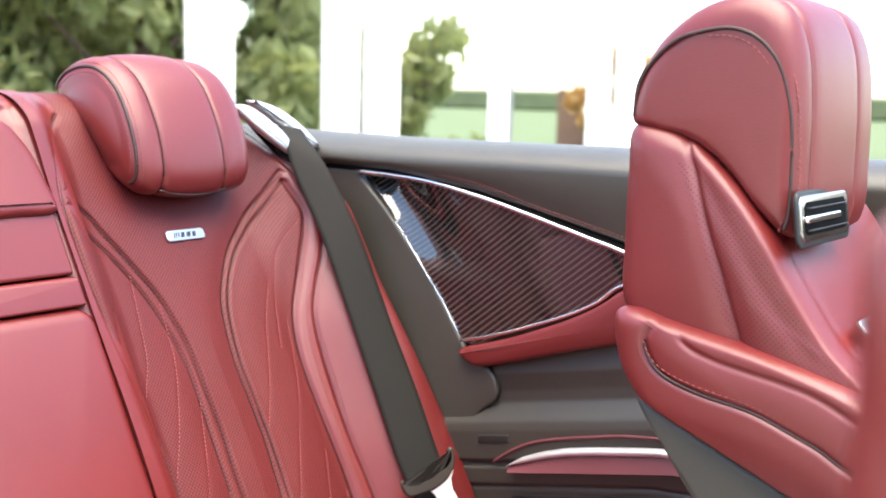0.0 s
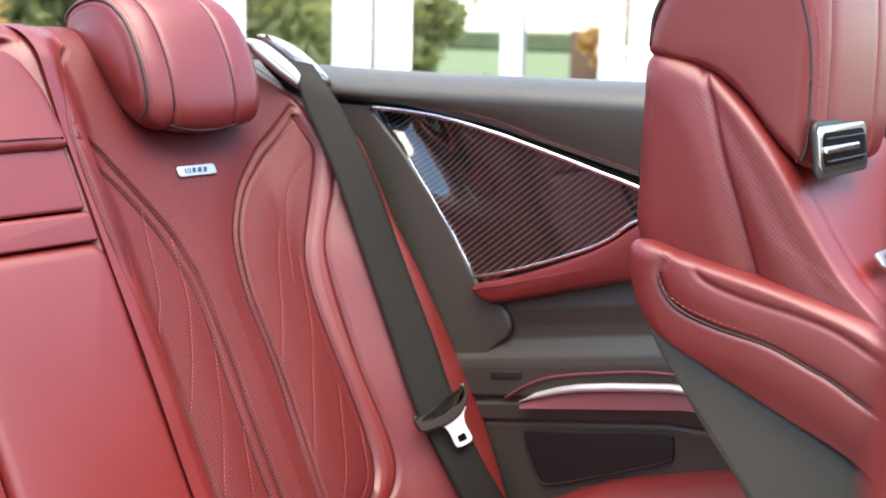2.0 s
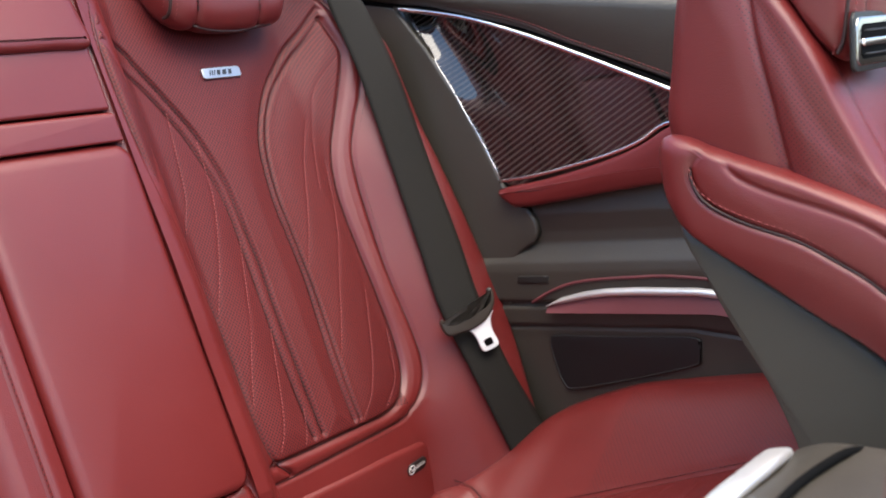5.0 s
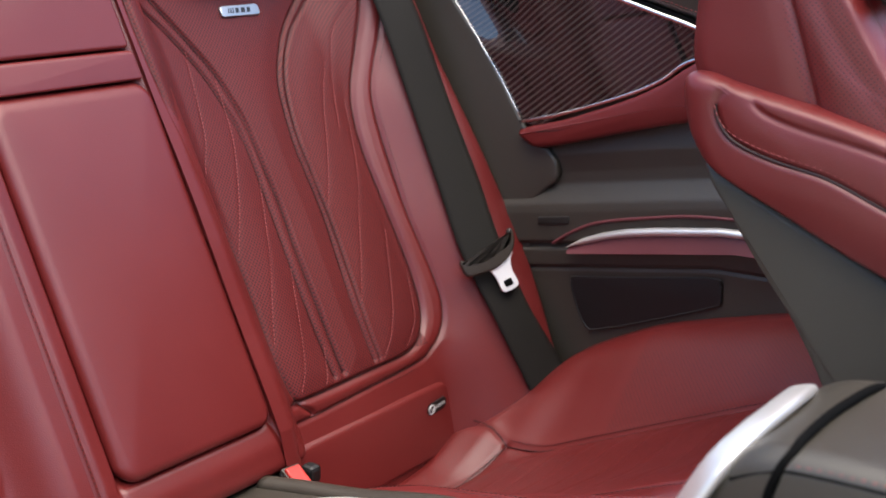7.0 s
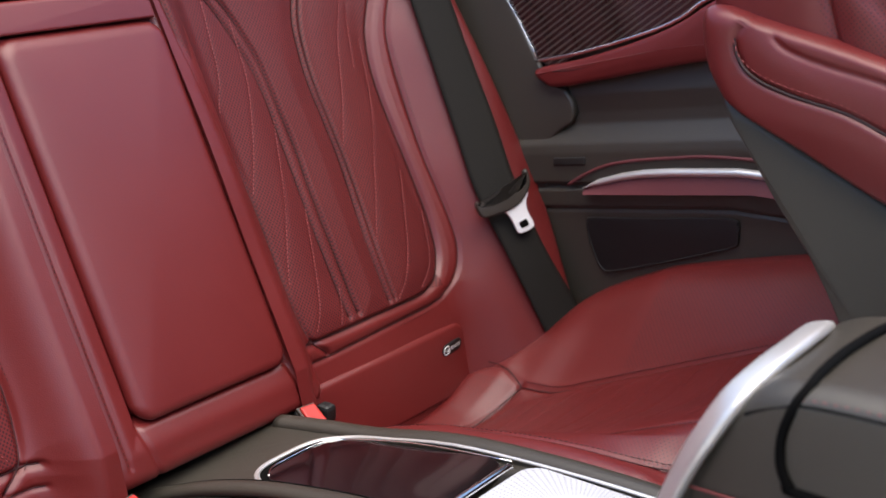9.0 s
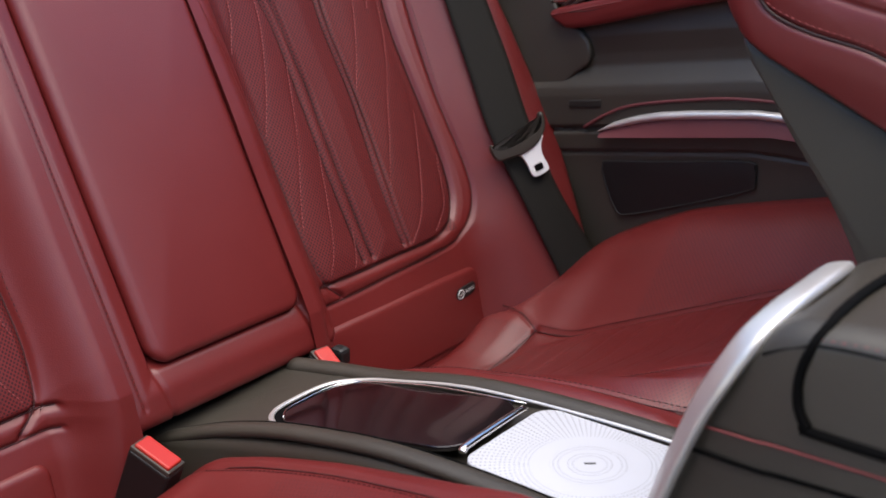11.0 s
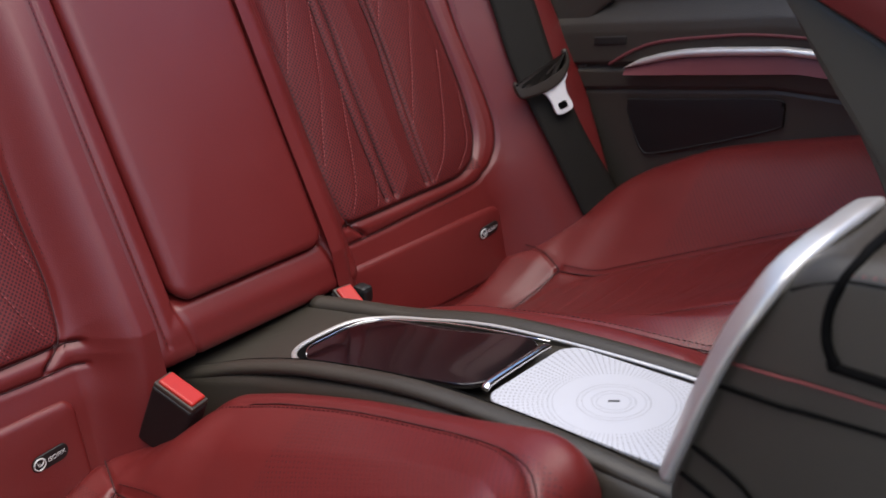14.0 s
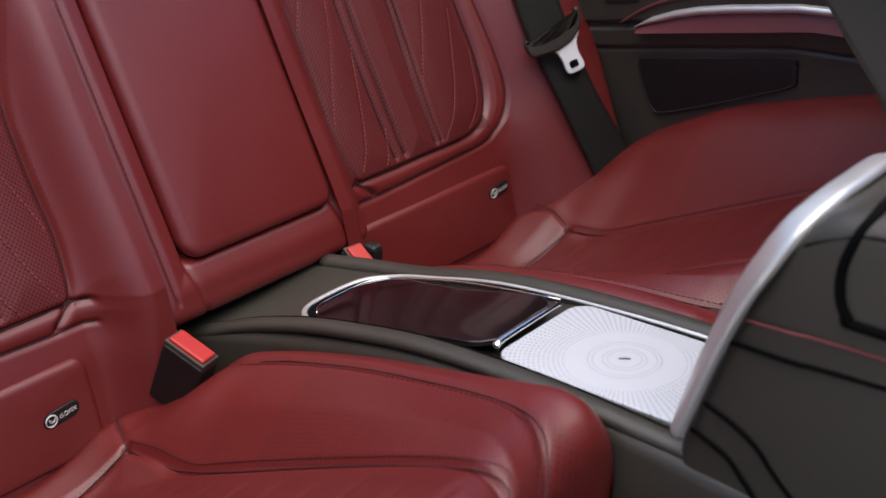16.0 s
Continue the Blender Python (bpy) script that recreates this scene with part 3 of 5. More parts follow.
def rear_cushion(side, seat, mid):
    s = np.linspace(0, 1, 220)[:, None]
    v = np.linspace(0, 1, 260)[None, :]
    x = 0.118 + 0.527 * s + 0 * v
    front = 0.572 - 0.036 * sstep(0.15, 0.32, x)
    y = 1.135 - (1.135 - front) * v
    rise = IN_FAR if side > 0 else IN_C
    z = cushion_z(x, y, rise)
    seams = [crom([(0.222, 1.040), (0.218, 0.89), (0.216, 0.74), (0.219, 0.63), (0.232, 0.566), (0.29, 0.542), (0.38, 0.540), (0.44, 0.560), (0.466, 0.62), (0.470, 0.74), (0.471, 0.89), (0.472, 1.005)], 6),
             crom([(0.222, 1.040), (0.33, 1.042), (0.472, 1.005)], 6), crom([(0.472, 1.005), (0.488, 1.050), (0.492, 1.100)], 4), crom([(0.222, 1.040), (0.195, 1.10)], 4),
             crom([(0.152, 1.02), (0.150, 0.87), (0.151, 0.74), (0.158, 0.64), (0.185, 0.575), (0.24, 0.535), (0.34, 0.522), (0.46, 0.53)], 6)]
    near = np.full(x.shape, 9.0)
    for p in (seams[0], seams[1], seams[4]):
        near = np.minimum(near, line_dist(x, y, p))
    z = z + 0.010 * (1 - np.exp(-(near / 0.03) ** 2)) * (1 - 0.7 * sstep(0.99, 1.06, y)) - sum(groove(x, y, p, d, w) for p, d, w in zip(seams, (0.006, 0.005, 0.0025, 0.0025, 0.0036), (0.0042, 0.004, 0.0034, 0.0034, 0.0030)))
    flutes = [[(0.25, 0.60 + 0.045 * k), (0.34, 0.585 + 0.047 * k), (0.45, 0.60 + 0.043 * k)] for k in range(9)]
    for p in flutes:
        z = z - groove(x, y, crom(p, 5), 0.0012, 0.005)
    z = z - 0.009 * np.exp(-(np.maximum(back_y(x, z) - y, 0) / 0.012) ** 2)
    # inner edge rolls down beside the console, the front edge down to the floor
    r = 0.030
    d = x - 0.118
    z = z - np.where(d < r, r - np.sqrt(np.maximum(r * r - (r - np.minimum(d, r)) ** 2, 0)), 0)
    r = 0.060
    d = y - front
    z = z - np.where(d < r, r - np.sqrt(np.maximum(r * r - (r - np.minimum(d, r)) ** 2, 0)), 0)
    x, y, z = (np.concatenate([a[:1], a], 0) for a in (x, y, z))
    z[0] -= 0.14
    x, y, z = (np.concatenate([a, a[:, -1:]], 1) for a in (x, y, z))
    z[:, -1] = -0.10
    y[:, -1] += 0.03
    index = (((x > 0.23) & (x < 0.465) & (y > 0.56) & (y < 1.10)) | ((x > 0.158) & (x < 0.215) & (y > 0.53) & (y < 0.86)) | ((x > 0.476) & (x < 0.60) & (y < 0.86))).astype(int)
    xw = side * x + (mid * (1 - sstep(0.14, 0.205, x)) if side < 0 else 0)
    cu = part("seat_cushion", grid_mesh("seat_cushion", xw, y, z, x, y, index, flip=side > 0), [red, fine_perf], seat, "red leather seat cushion with fluted insert")

    def on(p, lift=0.0):
        p = np.array(p)
        zz = cushion_z(p[:, 0], p[:, 1], rise) + 0.010 + lift
        nr = np.full(len(p), 9.0)
        for q in (seams[0], seams[1], seams[4]):
            nr = np.minimum(nr, line_dist(p[:, 0], p[:, 1], q))
        zz = zz - 0.010 * np.exp(-(nr / 0.03) ** 2)
        return np.stack([side * p[:, 0] + (mid * (1 - sstep(0.14, 0.205, p[:, 0])) if side < 0 else 0), p[:, 1], zz], 1)

    stitching("cushion_stitches", [on(shifted(seams[4][::6], 0.005)), on(shifted(seams[0][::6], -0.005))], dthread, cu, 0.0038, 0.0024, 0.0007, n=2)
    for ln, dep in ((seams[0], 0.0046), (seams[1], 0.004), (seams[2], 0.003), (seams[3], 0.003), (seams[4], 0.0026)):
        tube("cushion_seam", on(ln[::3], -dep), 0.0008, dthread, cu, "", sides=5, n=2)
    stitching("flute_stitches", [on(crom(p, 5), -0.002) for p in flutes], thread, cu, 0.0034, 0.0024, 0.0005, n=2)
    return cu


def seat_badge(seat, m, label="small silver badge plate"):
    """A small metal plate with dark slanting marks; m carries its own plane (x across, y up, z out) into the world."""
    pl = solid("badge_plate", rrect(-0.034, 0.034, -0.0080, 0.0080, 0.005), lambda u, w, h: m @ Vector((u, w, h)), 0.004, 0.0015, badge_metal, seat, label)
    bm = bmesh.new()
    for k, (a, w) in enumerate(((-0.021, 0.002), (-0.017, 0.002), (-0.013, 0.002), (-0.006, 0.006), (0.004, 0.007), (0.014, 0.006))):
        vs = [bm.verts.new(m @ Vector((a + dx + 0.3 * dy, dy, 0.0043))) for dx, dy in ((-w / 2, -0.0035), (w / 2, -0.0035), (w / 2, 0.0035), (-w / 2, 0.0035))]
        bm.faces.new(vs)
    part("badge_marks", bm, badge_dark, pl, "dark slanting marks")
    return pl


seats = []
for side in (1, -1):
    seat, back, at, flap, (tx, ty, tz, ring) = rear_seat(side)
    lettered_tag(flap, tx, ty, tz, ring)
    rear_headrest(side, seat)
    rear_cushion(side, seat, 0.03)
    bx, bz = side * 0.340, 0.702
    m = Matrix.Translation((bx, float(back_y(0.34, 0.702)) - 0.0052, bz)) @ Euler((radians(90 - 27.9), 0, 0)).to_matrix().to_4x4()
    seat_badge(seat, m)
    tagged(seat, "red leather rear seat with perforated quilted backrest and headrest" if side > 0 else "red leather rear seat beside the console, with anchor tag", "car seat", "rear seats")
    seats.append(seat)

# ---- middle of the rear bench ----
AX0, AX1 = -0.087, 0.123


def middle_backrest():
    mid = empty("center_backrest", (0.018, 1.1, 0.2))
    x = np.linspace(-0.140, 0.176, 190)[:, None] + 0 * np.zeros((1, 300))
    z = np.linspace(0.205, 0.892, 300)[None, :] + 0 * x
    y = 1.135 + 0.53 * (z - 0.255) - 0.037
    dx = np.minimum(np.abs(x - (AX0 + AX1) / 2) - (AX1 - AX0) / 2, 0.2)
    dz = np.maximum(0.262 - z, z - 0.872)
    sd = np.maximum(dx, dz)
    y = y + 0.020 * sstep(0.005, -0.006, sd) * (1 - 0.75 * sstep(0.095, 0.118, x))
    y = y - 0.004 * np.exp(-((sd - 0.020) / 0.014) ** 2)
    e = np.minimum(x + 0.140, 0.176 - x)
    r = 0.026
    y = y + np.where(e < r, 1.1 * (r - np.sqrt(np.maximum(r * r - (r - np.minimum(e, r)) ** 2, 0))), 0)
    e = 0.892 - z
    r = 0.045
    y = y + np.where(e < r, 1.3 * (r - np.sqrt(np.maximum(r * r - (r - np.minimum(e, r)) ** 2, 0))), 0)
    e = z - 0.205
    r = 0.020
    y = y + np.where(e < r, 1.0 * (r - np.sqrt(np.maximum(r * r - (r - np.minimum(e, r)) ** 2, 0))), 0)
    y = y + groove(x, z, np.array([(-0.112, 0.230), (-0.111, 0.86)]), 0.0025, 0.0025) + groove(x, z, np.array([(AX0 - 0.002, 0.262), (AX0 + 0.012, 0.20)]), 0.003, 0.003) + groove(x, z, np.array([(AX1 + 0.002, 0.262), (AX1 + 0.012, 0.20)]), 0.003, 0.003)
    x, y, z = (np.concatenate([a, a[:, -1:]], 1) for a in (x, y, z))
    y[:, -1] += 0.12
    x, y, z = (np.concatenate([a[:1], a, a[-1:]], 0) for a in (x, y, z))
    y[0] += 0.06
    y[-1] += 0.06
    fr = part("frame", grid_mesh("frame", x, y, z, x, z), red, mid, "red leather surround")
    stitching("surround_stitches", [[(-0.1165, 1.135 + 0.53 * (zz - 0.255) - 0.0435, zz) for zz in np.linspace(0.235, 0.85, 12)]], dthread, fr, 0.0036, 0.0024, 0.0006, n=3)

    def place(u, w, h):
        return (u, 1.135 + 0.53 * (w - 0.255) - 0.018 - h, w)

    def slanted(x0, x1, z0, z1, r, tilt=0.0):
        return [(a, b + tilt * (a - 0.018)) for a, b in rrect(x0, x1, z0, z1, r, 7)]

    pad = solid("armrest", slanted(AX0, AX1 + 0.006, 0.262, 0.640, 0.022), place, 0.030, 0.014, red, mid, "smooth red leather fold-down armrest", dome=0.004)
    solid("pull_strap", slanted(AX0 + 0.001, AX1 - 0.001, 0.6425, 0.6745, 0.004), place, 0.029, 0.004, red, mid, "red leather pull strap")
    solid("upper_pad", slanted(AX0 + 0.001, AX1 - 0.002, 0.677, 0.751, 0.006), place, 0.027, 0.006, red, mid, "red leather pad")
    top = crom([(AX0, 0.749), (-0.03, 0.746), (0.018, 0.745), (0.066, 0.746), (AX1, 0.749), (AX1 - 0.002, 0.790), (AX1 - 0.012, 0.828), (AX1 - 0.04, 0.860), (0.018, 0.872), (AX0 + 0.04, 0.860), (AX0 + 0.012, 0.828), (AX0 + 0.002, 0.790)], 5, True)
    solid("middle_head_pad", top, place, 0.038, 0.016, red, mid, "rounded red leather head pad", steps=8)
    tagged(mid, "red leather middle backrest with closed fold-down armrest", "armrest")
    return mid


middle_backrest()

# ---- rear console ----


CON_C = crom([(0.38, 0.283), (0.50, 0.2845), (0.587, 0.2855), (0.65, 0.2825), (0.72, 0.2765), (0.79, 0.2675), (0.865, 0.2515), (0.955, 0.2275), (1.03, 0.214), (1.14, 0.194)], 8)


def con_z(y):
    """The top of the console, arched from the armrest box down to the bench."""
    return float(np.interp(y, CON_C[:, 0], CON_C[:, 1]))


def console():
    con = empty("rear_console", (0.02, 0.75, 0.0))
    out = crom([(-0.079, 0.40), (-0.079, 0.62), (-0.078, 0.85), (-0.078, 0.92), (-0.080, 0.98), (-0.085, 1.04), (-0.090, 1.10), (-0.085, 1.135), (0.02, 1.140), (0.095, 1.130), (0.110, 1.04), (0.110, 0.98), (0.110, 0.85), (0.110, 0.62), (0.110, 0.40), (0.02, 0.40)], 6, True)
    base = 0.32

    def drop(u, v):
        return 0.014 * float(sstep(0.94, 1.10, np.float64(v)) * sstep(0.03, -0.07, np.float64(u)))

    solid("console_body", out, lambda u, v, h: (u - (0.02 * (base - h) / base if u < 0 else -0.02 * (base - h) / base), v, con_z(v) - drop(u, v) * h / base - base + h), base, 0.014, black, con, "black leather console body")
    inner = rrect(-0.050, 0.090, 0.40, 0.995, 0.045, 8)
    solid("console_tray", inner, lambda u, v, h: (u, v, con_z(v) - 0.004 + h), 0.005, 0.0015, dark, con, "black tray surround")
    rail = [(0.090, 0.42), (0.0905, 0.60), (0.0905, 0.80), (0.090, 0.92), (0.082, 0.968), (0.060, 0.992), (0.02, 0.997), (-0.020, 0.992), (-0.042, 0.968), (-0.050, 0.92), (-0.0505, 0.88)]
    tube("chrome_rail", [(x, y, con_z(y) + 0.0025) for x, y in rail], 0.0032, silver, con, "bright chrome rail", flat=0.55)
    rim = [(-0.0660, 0.42, -0.002), (-0.0660, 0.60, 0.000), (-0.0650, 0.70, 0.003), (-0.0640, 0.80, 0.005), (-0.0640, 0.90, 0.007), (-0.065, 0.96, 0.006), (-0.069, 1.02, -0.004), (-0.075, 1.07, -0.016), (-0.082, 1.12, -0.028)]
    tube("console_rim", [(x, y, con_z(y) + h) for x, y, h in rim], 0.0115, black, con, "padded black leather rim", sides=14, flat=0.62)
    tube("rim_seam", [(x + 0.0085, y, con_z(y) + h + 0.0056) for x, y, h in rim], 0.0009, dark, con, "dark sewn seam", sides=5)
    rim = [(0.092, 1.08), (0.098, 1.02), (0.1010, 0.94), (0.1010, 0.80), (0.1010, 0.60), (0.1010, 0.42)]
    tube("console_rim", [(x, y, con_z(y) - 0.001) for x, y in rim], 0.0125, black, con, "padded black leather rim", sides=12, flat=0.8)
    lid = solid("sliding_lid", rrect(-0.038, 0.078, 0.742, 0.980, 0.032, 7), lambda u, v, h: (u, v, con_z(v) - 0.001 + h), 0.005, 0.0015, piano, con, "glossy dark sliding lid")
    edge = [(0.0795, 0.745), (0.0800, 0.86), (0.0785, 0.945), (0.066, 0.974), (0.045, 0.982), (0.02, 0.983), (-0.012, 0.981), (-0.030, 0.968)]
    tube("lid_edge", [(x, y, con_z(y) + 0.0040) for x, y in edge], 0.0011, chrome, lid, "thin bright edge", sides=6)
    tube("lid_handle", [(-0.034, 0.734, con_z(0.734) + 0.005), (-0.026, 0.735, con_z(0.734) + 0.0075), (0.012, 0.736, con_z(0.735) + 0.0080), (0.058, 0.737, con_z(0.735) + 0.0075), (0.066, 0.737, con_z(0.735) + 0.005)], 0.0042, chrome, lid, "chrome lid handle", flat=0.7)
    spk = solid("speaker_cover", rrect(-0.047, 0.084, 0.530, 0.728, 0.020, 6), lambda u, v, h: (u, v, con_z(v) - 0.001 + h), 0.0045, 0.0012, grille, con, "perforated aluminium loudspeaker cover", uv=True)
    tube("speaker_mark", [(0.009, 0.634, con_z(0.634) + 0.0042), (0.015, 0.626, con_z(0.626) + 0.0042)], 0.0007, badge_dark, spk, "small dark mark", sides=5)
    stitching("console_stitches", [[(0.1035, y, con_z(y) + 0.0006) for y in np.linspace(0.45, 1.0, 12)]], dthread, con, 0.004, 0.003, 0.0006, n=2)
    tagged(con, "black leather rear console with glossy lid and silver speaker", "console")


console()


def front_armrest():
    arm = empty("front_armrest_box", (0.02, 0.3, 0.1))
    prof = crom([(0.530, 0.270), (0.519, 0.335), (0.503, 0.390), (0.484, 0.442), (0.466, 0.480), (0.444, 0.503), (0.408, 0.514), (0.33, 0.519), (0.15, 0.521), (0.02, 0.516), (0.0, 0.40), (0.0, 0.20), (0.02, 0.05), (0.3, 0.04), (0.5, 0.06), (0.53, 0.16)], 6, True)
    loft("armrest_body", prof, -0.080, 0.100, 0.022, black, arm, "black leather armrest box", dome=0.004)
    hoop = [(-0.085, 0.523, 0.310), (-0.085, 0.517, 0.334), (-0.085, 0.503, 0.384), (-0.0845, 0.486, 0.434), (-0.081, 0.472, 0.466), (-0.069, 0.461, 0.490), (-0.040, 0.454, 0.503), (0.0, 0.451, 0.507), (0.035, 0.452, 0.506), (0.070, 0.459, 0.496), (0.092, 0.474, 0.468), (0.101, 0.490, 0.425), (0.104, 0.530, 0.310)]
    c = crom(hoop, 7)
    tan = np.gradient(c, axis=0)
    tan /= np.linalg.norm(tan, axis=1)[:, None]
    nor = c - np.array([0.009, 0.40, 0.36])
    nor -= (nor * tan).sum(1)[:, None] * tan
    nor /= np.linalg.norm(nor, axis=1)[:, None]
    bi = np.cross(tan, nor)
    verts, faces = [], []
    half = np.interp(np.linspace(0, 1, len(c)), [0, 0.12, 0.3, 0.45, 1], [0.0075, 0.0095, 0.0125, 0.0115, 0.010])
    for i in range(len(c)):
        for j in range(16):
            g = 2 * math.pi * j / 16
            cu, cv = math.cos(g), math.sin(g)
            verts.append(Vector(c[i] + bi[i] * half[i] * math.copysign(abs(cu) ** 0.6, cu) + nor[i] * 0.0050 * math.copysign(abs(cv) ** 0.6, cv)))
    for i in range(len(c) - 1):
        for j in range(16):
            a, b = i * 16 + j, i * 16 + (j + 1) % 16
            faces.append((a, b, b + 16, a + 16))
    faces.append(tuple(range(16))[::-1])
    faces.append(tuple(range(16 * len(c) - 16, 16 * len(c))))
    part("chrome_hoop", mesh_from("chrome_hoop", verts, faces), silver, arm, "brushed silver hoop")
    dk = [[(0.095, 0.398, 0.507), (0.06, 0.404, 0.5165), (0.0, 0.411, 0.5165), (-0.050, 0.411, 0.5160), (-0.067, 0.411, 0.5125), (-0.0785, 0.416, 0.500), (-0.0815, 0.421, 0.478), (-0.0830, 0.419, 0.458), (-0.0830, 0.411, 0.445), (-0.0830, 0.396, 0.442), (-0.0830, 0.20, 0.447)],
          [(-0.0825, 0.493, 0.398), (-0.0835, 0.442, 0.400), (-0.0835, 0.403, 0.404), (-0.0835, 0.15, 0.424)],
          [(-0.0825, 0.506, 0.342), (-0.0835, 0.478, 0.333), (-0.0838, 0.459, 0.322), (-0.0838, 0.439, 0.302), (-0.0838, 0.36, 0.235)],
          [(-0.0825, 0.513, 0.316), (-0.0835, 0.484, 0.306), (-0.0838, 0.469, 0.293), (-0.0838, 0.455, 0.278), (-0.0838, 0.39, 0.20)]]
    for k, line in enumerate(dk):
        tube("panel_gap", line, 0.0036 if k == 0 else 0.0017, dark, arm, "dark panel gap", sides=8)
    tube("red_seam", [(-0.0825, 0.483, 0.419), (-0.0838, 0.445, 0.422), (-0.0838, 0.406, 0.425), (-0.0838, 0.15, 0.437)], 0.0009, thread, arm, "red contrast seam", sides=6)
    tube("lid_seam", [(-0.0785, 0.449, 0.4840), (-0.0785, 0.425, 0.4965), (-0.0785, 0.396, 0.5035), (-0.0785, 0.30, 0.5085), (-0.0785, 0.10, 0.510)], 0.0014, dark, arm, "dark lid seam", sides=6)
    stitching("lid_stitches", [[(-0.0770, 0.449, 0.4835), (-0.0768, 0.425, 0.4990), (-0.0766, 0.396, 0.5075), (-0.0764, 0.30, 0.5125), (-0.0764, 0.10, 0.5140)]], thread, arm, 0.004, 0.003, 0.0007, n=4)
    tagged(arm, "black leather front armrest box with silver hoop", "armrest")


front_armrest()

# ---- seat belt and buckles ----


def strip(name, left, right, thick, material, parent, label=""):
    a, b = crom(left, 6), crom(right, 6)
    verts, faces = [], []
    n = len(a)
    for i in range(n):
        t = Vector(a[min(i + 1, n - 1)] - a[max(i - 1, 0)])
        nrm = Vector(b[i] - a[i]).cross(t).normalized()
        if nrm.y > 0:
            nrm = -nrm
        for k in range(9):
            f = k / 8
            p = Vector(a[i] + (b[i] - a[i]) * f) + nrm * (0.0015 * math.sin(math.pi * f))
            verts += [p + nrm * thick, p]
    m = 18
    for i in range(n - 1):
        for k in range(8):
            o = i * m + 2 * k
            faces.append((o, o + 2, o + m + 2, o + m))
            faces.append((o + 1, o + m + 1, o + m + 3, o + 3))
        o = i * m
        faces.append((o, o + m, o + m + 1, o + 1))
        faces.append((o + 16, o + 17, o + m + 17, o + m + 16))
    return part(name, mesh_from(name, verts, faces), material, parent, label)


def seat_belt():
    belt = empty("seat_belt", (0.56, 1.2, 0.3))
    strip("webbing", [(0.530, 1.398, 0.850), (0.540, 1.370, 0.819), (0.538, 1.348, 0.779), (0.541, 1.296, 0.690), (0.541, 1.237, 0.569), (0.538, 1.180, 0.454), (0.534, 1.136, 0.370), (0.541, 1.078, 0.281), (0.555, 1.025, 0.185), (0.563, 0.998, 0.13)],
          [(0.585, 1.378, 0.842), (0.576, 1.339, 0.811), (0.579, 1.311, 0.775), (0.589, 1.263, 0.690), (0.590, 1.203, 0.567), (0.588, 1.148, 0.466), (0.583, 1.105, 0.385), (0.587, 1.056, 0.300), (0.605, 1.007, 0.219), (0.615, 0.971, 0.15)], 0.0016, webbing, belt, "black woven belt webbing")
    o = Vector((0.5505, 1.1015, 0.3685))
    ex = (Vector((0.589, 1.094, 0.382)) - Vector((0.527, 1.133, 0.352))).normalized()
    nz = ex.cross(Vector((0.09, -0.42, -1.0)).normalized()).normalized()
    if nz.y > 0:
        nz = -nz
    ey = nz.cross(ex)
    if ey.z < 0:
        ey = -ey

    def place(u, v, h):
        return o + ex * u + ey * v + nz * (h + 0.004)

    br = crom([(-0.043, 0.006), (-0.040, -0.012), (-0.020, -0.017), (0.000, -0.019), (0.022, -0.014), (0.040, 0.000), (0.046, 0.020), (0.039, 0.022), (0.032, 0.008), (0.010, 0.002), (-0.020, 0.001), (-0.034, 0.006), (-0.038, 0.012)], 5, True)
    solid("belt_guide_bracket", br, place, 0.010, 0.004, buckle_grey, belt, "grey plastic tongue holder")
    tg = crom([(-0.020, -0.014), (-0.008, -0.020), (-0.004, -0.034), (-0.004, -0.050), (0.001, -0.056), (0.018, -0.056), (0.023, -0.050), (0.022, -0.032), (0.026, -0.018), (0.034, -0.008), (0.024, -0.008), (0.008, -0.011)], 5, True)
    tongue = solid("belt_tongue", tg, place, 0.0055, 0.0015, white_plastic, belt, "white coated belt tongue")
    solid("tongue_slot", rrect(0.003, 0.0155, -0.050, -0.040, 0.002, 3), lambda u, v, h: place(u, v, h + 0.0054), 0.0006, 0.0002, dark, tongue, "dark latch slot")
    tagged(belt, "black seat belt with grey holder and white tongue", "seat belt")


seat_belt()


def belt_guide():
    g = empty("belt_guide", (0.54, 1.38, 0.8))
    left = crom([(0.458, 0.878), (0.490, 0.873), (0.543, 0.838), (0.560, 0.804), (0.515, 0.828), (0.463, 0.864)], 5, True)
    right = crom([(0.498, 0.884), (0.540, 0.878), (0.587, 0.856), (0.630, 0.818), (0.610, 0.818), (0.570, 0.838), (0.530, 0.864)], 5, True)
    solid("guide_cover", left, lambda u, v, h: (u, 1.392 - h - 0.25 * (0.87 - v), v), 0.014, 0.005, silver, g, "silver guide cover")
    solid("guide_wing", right, lambda u, v, h: (u, 1.405 - h - 0.25 * (0.87 - v), v), 0.014, 0.005, silver, g, "silver guide wing")
    solid("guide_slot", crom([(0.49, 0.868), (0.55, 0.845), (0.60, 0.812), (0.56, 0.80), (0.52, 0.83)], 4, True), lambda u, v, h: (u, 1.412 - h - 0.25 * (0.87 - v), v), 0.006, 0.002, dark, g, "dark slot")
    tagged(g, "silver belt guide on the seat shoulder", "belt guide")


belt_guide()


